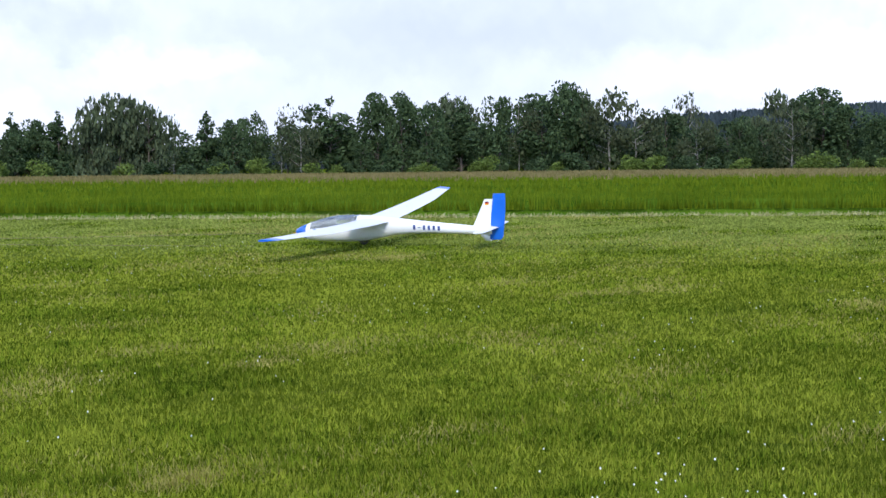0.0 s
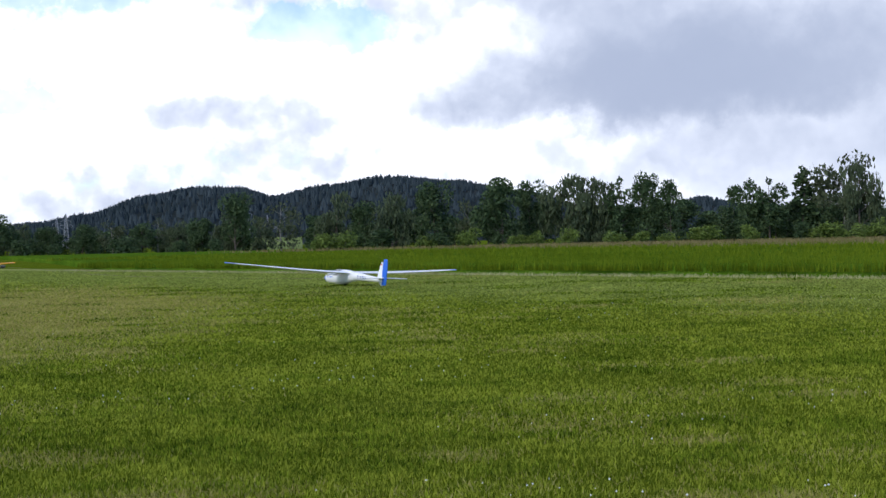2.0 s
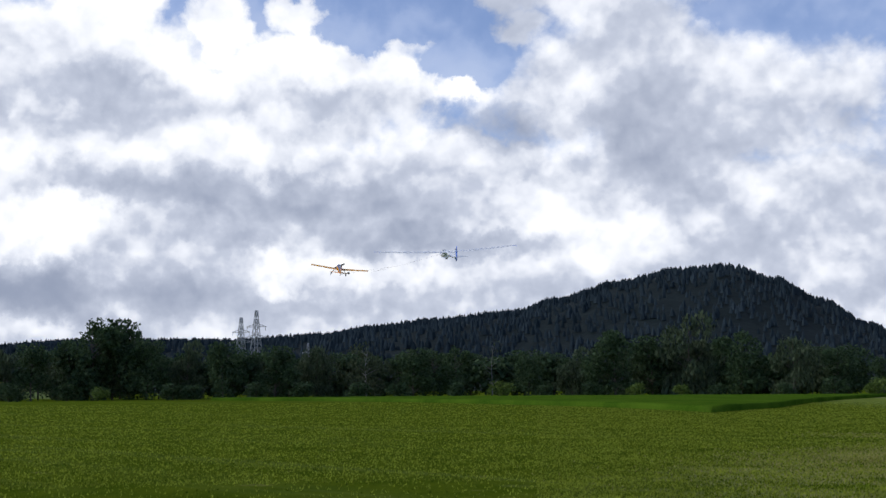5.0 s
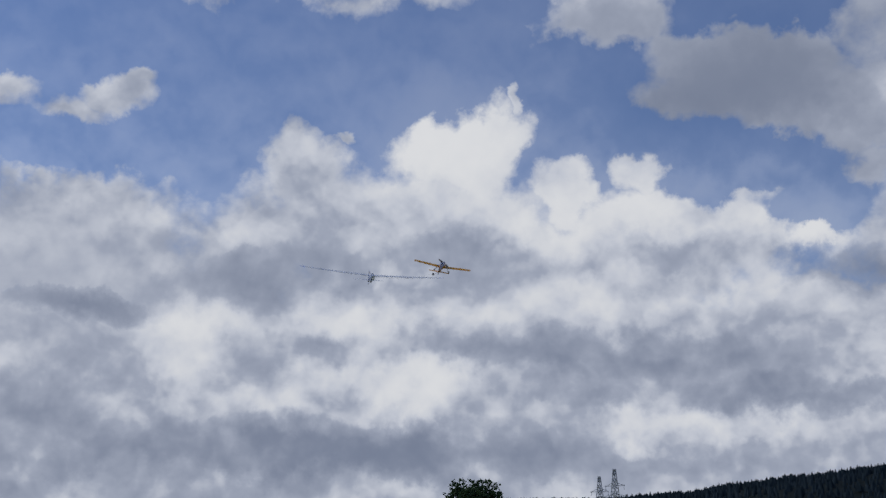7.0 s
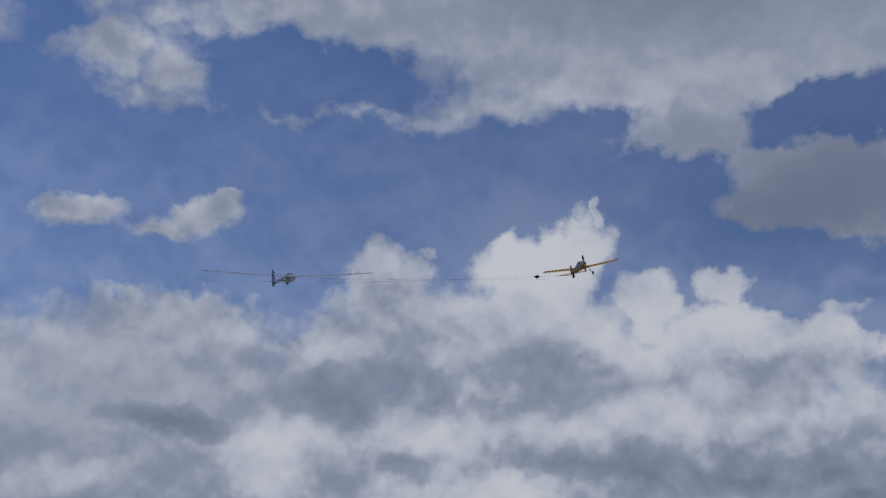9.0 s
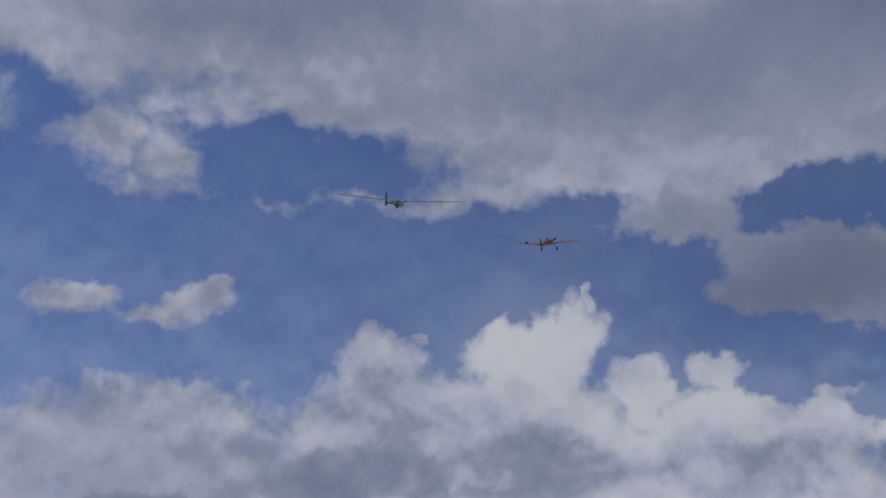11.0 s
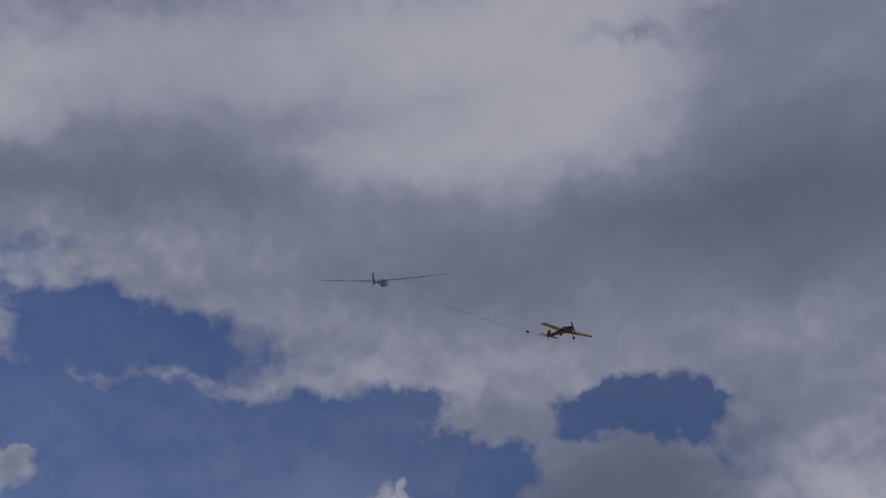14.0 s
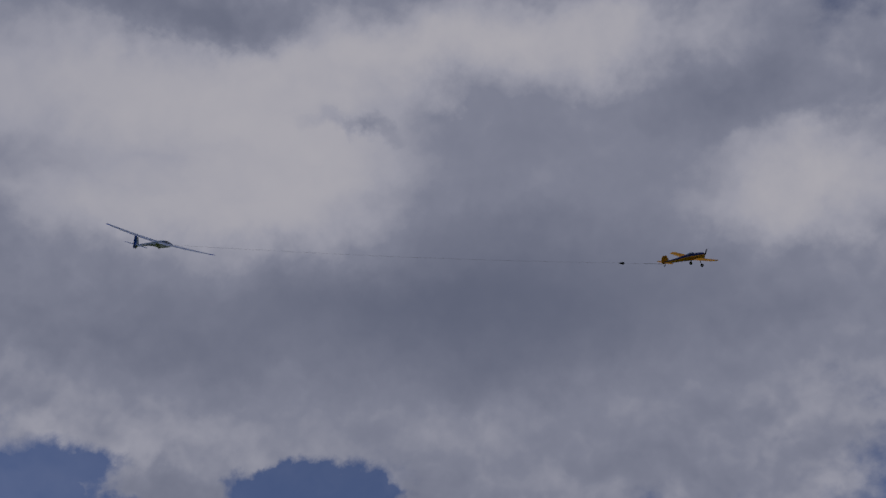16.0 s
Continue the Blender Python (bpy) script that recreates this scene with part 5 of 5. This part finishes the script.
def motions():
    """Everything that flies."""
    # seconds, x, y, z, pitch, bank, turn
    flight = [
        (0, 14.9, 17.2, 0.06, -1.2, -4.2, 27.7),
        (0.5, 11.50, 21.57, -0.00, -1.7, 1.0, 30.1),
        (1, 7.25, 24.9, -0.04, 0.2, 1.6, 30.6),
        (1.5, 3.11, 28.9, -0.05, 0.3, 3.6, 31.5),
        (2, -0.36, 40.78, 0.01, -0.2, 3.3, 29.5),
        (2.5, -4.03, 60.84, 0.12, -0.6, 2.4, 24.7),
        (3, -7.10, 93.86, 1.41, 3.6, -3.8, 22.5),
        (4.2, -32.47, 73.49, 5.93, 8.1, -3.6, 44.0),
        (5.5, -57.10, 37.27, 11.26, 10.9, -2.5, 63.9),
        (6, -53.00, 29.40, 13.15, 12.0, 1.7, 66.2),
        (6.5, -59.04, 28.72, 14.93, 13.8, 4.9, 66.0),
        (7, -66.38, 29.06, 17.42, 15.6, 5.0, 63.9),
        (7.5, -62.85, 24.55, 19.05, 18.1, 5.4, 62.2),
        (8, -48.48, 14.02, 15.10, 20.0, 5.7, 65.9),
        (8.5, -53.38, 14.59, 16.42, 19.5, 6.4, 64.9),
        (9, -56.49, 15.55, 19.96, 21.2, 2.9, 59.6),
        (9.2, -58.01, 16.09, 21.32, 21.4, 2.6, 58.0),
        (10.3, -60.97, 20.92, 27.21, 21.4, 5.9, 56.5),
        (11.5, -63.36, 26.75, 36.81, 24.5, 10.1, 54.0),
        (12, -64.59, 30.85, 39.07, 24.2, 5.0, 45.5),
        (12.5, -65.07, 34.39, 40.80, 25.9, 6.5, 44.4),
        (13, -65.84, 36.73, 43.30, 27.5, 1.6, 49.3),
        (13.5, -67.01, 39.22, 45.87, 27.8, -0.4, 49.6),
        (14, -60.95, 34.20, 42.75, 28.1, 2.3, 47.0),
        (14.5, -51.01, 26.00, 39.09, 31.4, 7.8, 42.8),
        (15, -54.75, 27.94, 41.64, 32.9, 11.0, 40.1),
        (15.5, -57.04, 31.73, 46.18, 36.2, 18.7, 35.7),
        (16, -56.02, 36.56, 48.63, 37.1, 25.1, 30.1),
    ]
    towing = [
        (0, -2.73, 28.85, 0.02, -3.0, 0.0, 35.3),
        (0.5, -5.94, 35.42, 0.02, -3.0, 0.0, 33.6),
        (1, -9.95, 40.59, 0.02, -3.0, 0.0, 32.4),
        (1.5, -16.24, 52.32, 0.02, -3.0, 0.0, 31.6),
        (2, -20.55, 65.80, 0.02, -3.0, 0.0, 28.6),
        (2.5, -28.46, 105.14, 0.11, 3.0, -0.9, 26.6),
        (3, -30.49, 144.52, 1.26, 4.9, 1.7, 23.1),
        (4.2, -58.00, 104.76, 7.39, 11.0, 3.8, 43.1),
        (5.5, -87.52, 48.29, 13.74, 15.6, 7.1, 60.3),
        (6, -81.77, 41.75, 16.82, 18.4, 6.6, 63.5),
        (6.5, -86.76, 43.78, 20.15, 21.6, 10.1, 55.8),
        (7, -92.01, 46.89, 24.96, 24.3, 11.7, 60.6),
        (7.5, -84.21, 44.07, 28.07, 25.6, 8.1, 54.0),
        (8, -60.33, 31.62, 21.15, 27.4, 11.8, 48.1),
        (8.5, -62.68, 34.22, 21.43, 25.7, 2.7, 44.5),
        (9, -64.14, 36.94, 25.47, 26.8, -3.2, 44.4),
        (9.2, -64.15, 37.37, 27.06, 27.0, 0.1, 43.1),
        (10.3, -73.87, 41.16, 33.75, 25.7, 3.5, 46.5),
        (11.5, -82.79, 45.61, 45.21, 27.1, 8.8, 49.9),
        (12, -86.05, 47.82, 48.44, 27.8, 21.2, 53.6),
        (12.5, -87.07, 51.07, 50.54, 26.8, 28.8, 48.8),
        (13, -86.78, 54.98, 52.75, 25.6, 28.2, 40.0),
        (13.5, -83.10, 59.59, 53.54, 29.3, 25.5, 31.2),
        (14, -69.50, 56.37, 49.21, 35.8, 28.8, 28.2),
        (14.5, -46.96, 47.19, 42.37, 33.0, 32.9, 20.1),
        (15, -45.25, 53.76, 45.29, 29.7, 33.4, 10.0),
        (15.5, -39.48, 59.06, 48.39, 29.9, 36.3, -0.3),
        (16, -32.91, 65.58, 51.81, 27.2, 38.1, -15.2),
    ]
    walk(glider, [(t, pose(*v)) for t, *v in flight])
    walk(tow_plane, [(t, pose(*v)) for t, *v in towing])
    front, rear = [], []
    for (t, *g), (_, *w) in zip(flight, towing):
        nose, tail = pose(*g) @ Vector((0, 2.26 * S, (.37 - SINK) * S)), pose(*w) @ Vector((0, -3.22 * S, .78 * S))
        d = (tail - nose).normalized()
        turn = d.to_track_quat("Y", "Z").to_matrix().to_4x4()
        front.append((t, Matrix.Translation(tail) @ turn))
        rear.append((t, Matrix.Translation(nose) @ (-d).to_track_quat("Y", "Z").to_matrix().to_4x4()))
    walk(rope_front, front)
    walk(rope_rear, rear)
    walk(propeller, [(k / 30, pose(0, 1.83 * S, .95 * S, 0, 73 * k)) for k in range(481)])


motions()
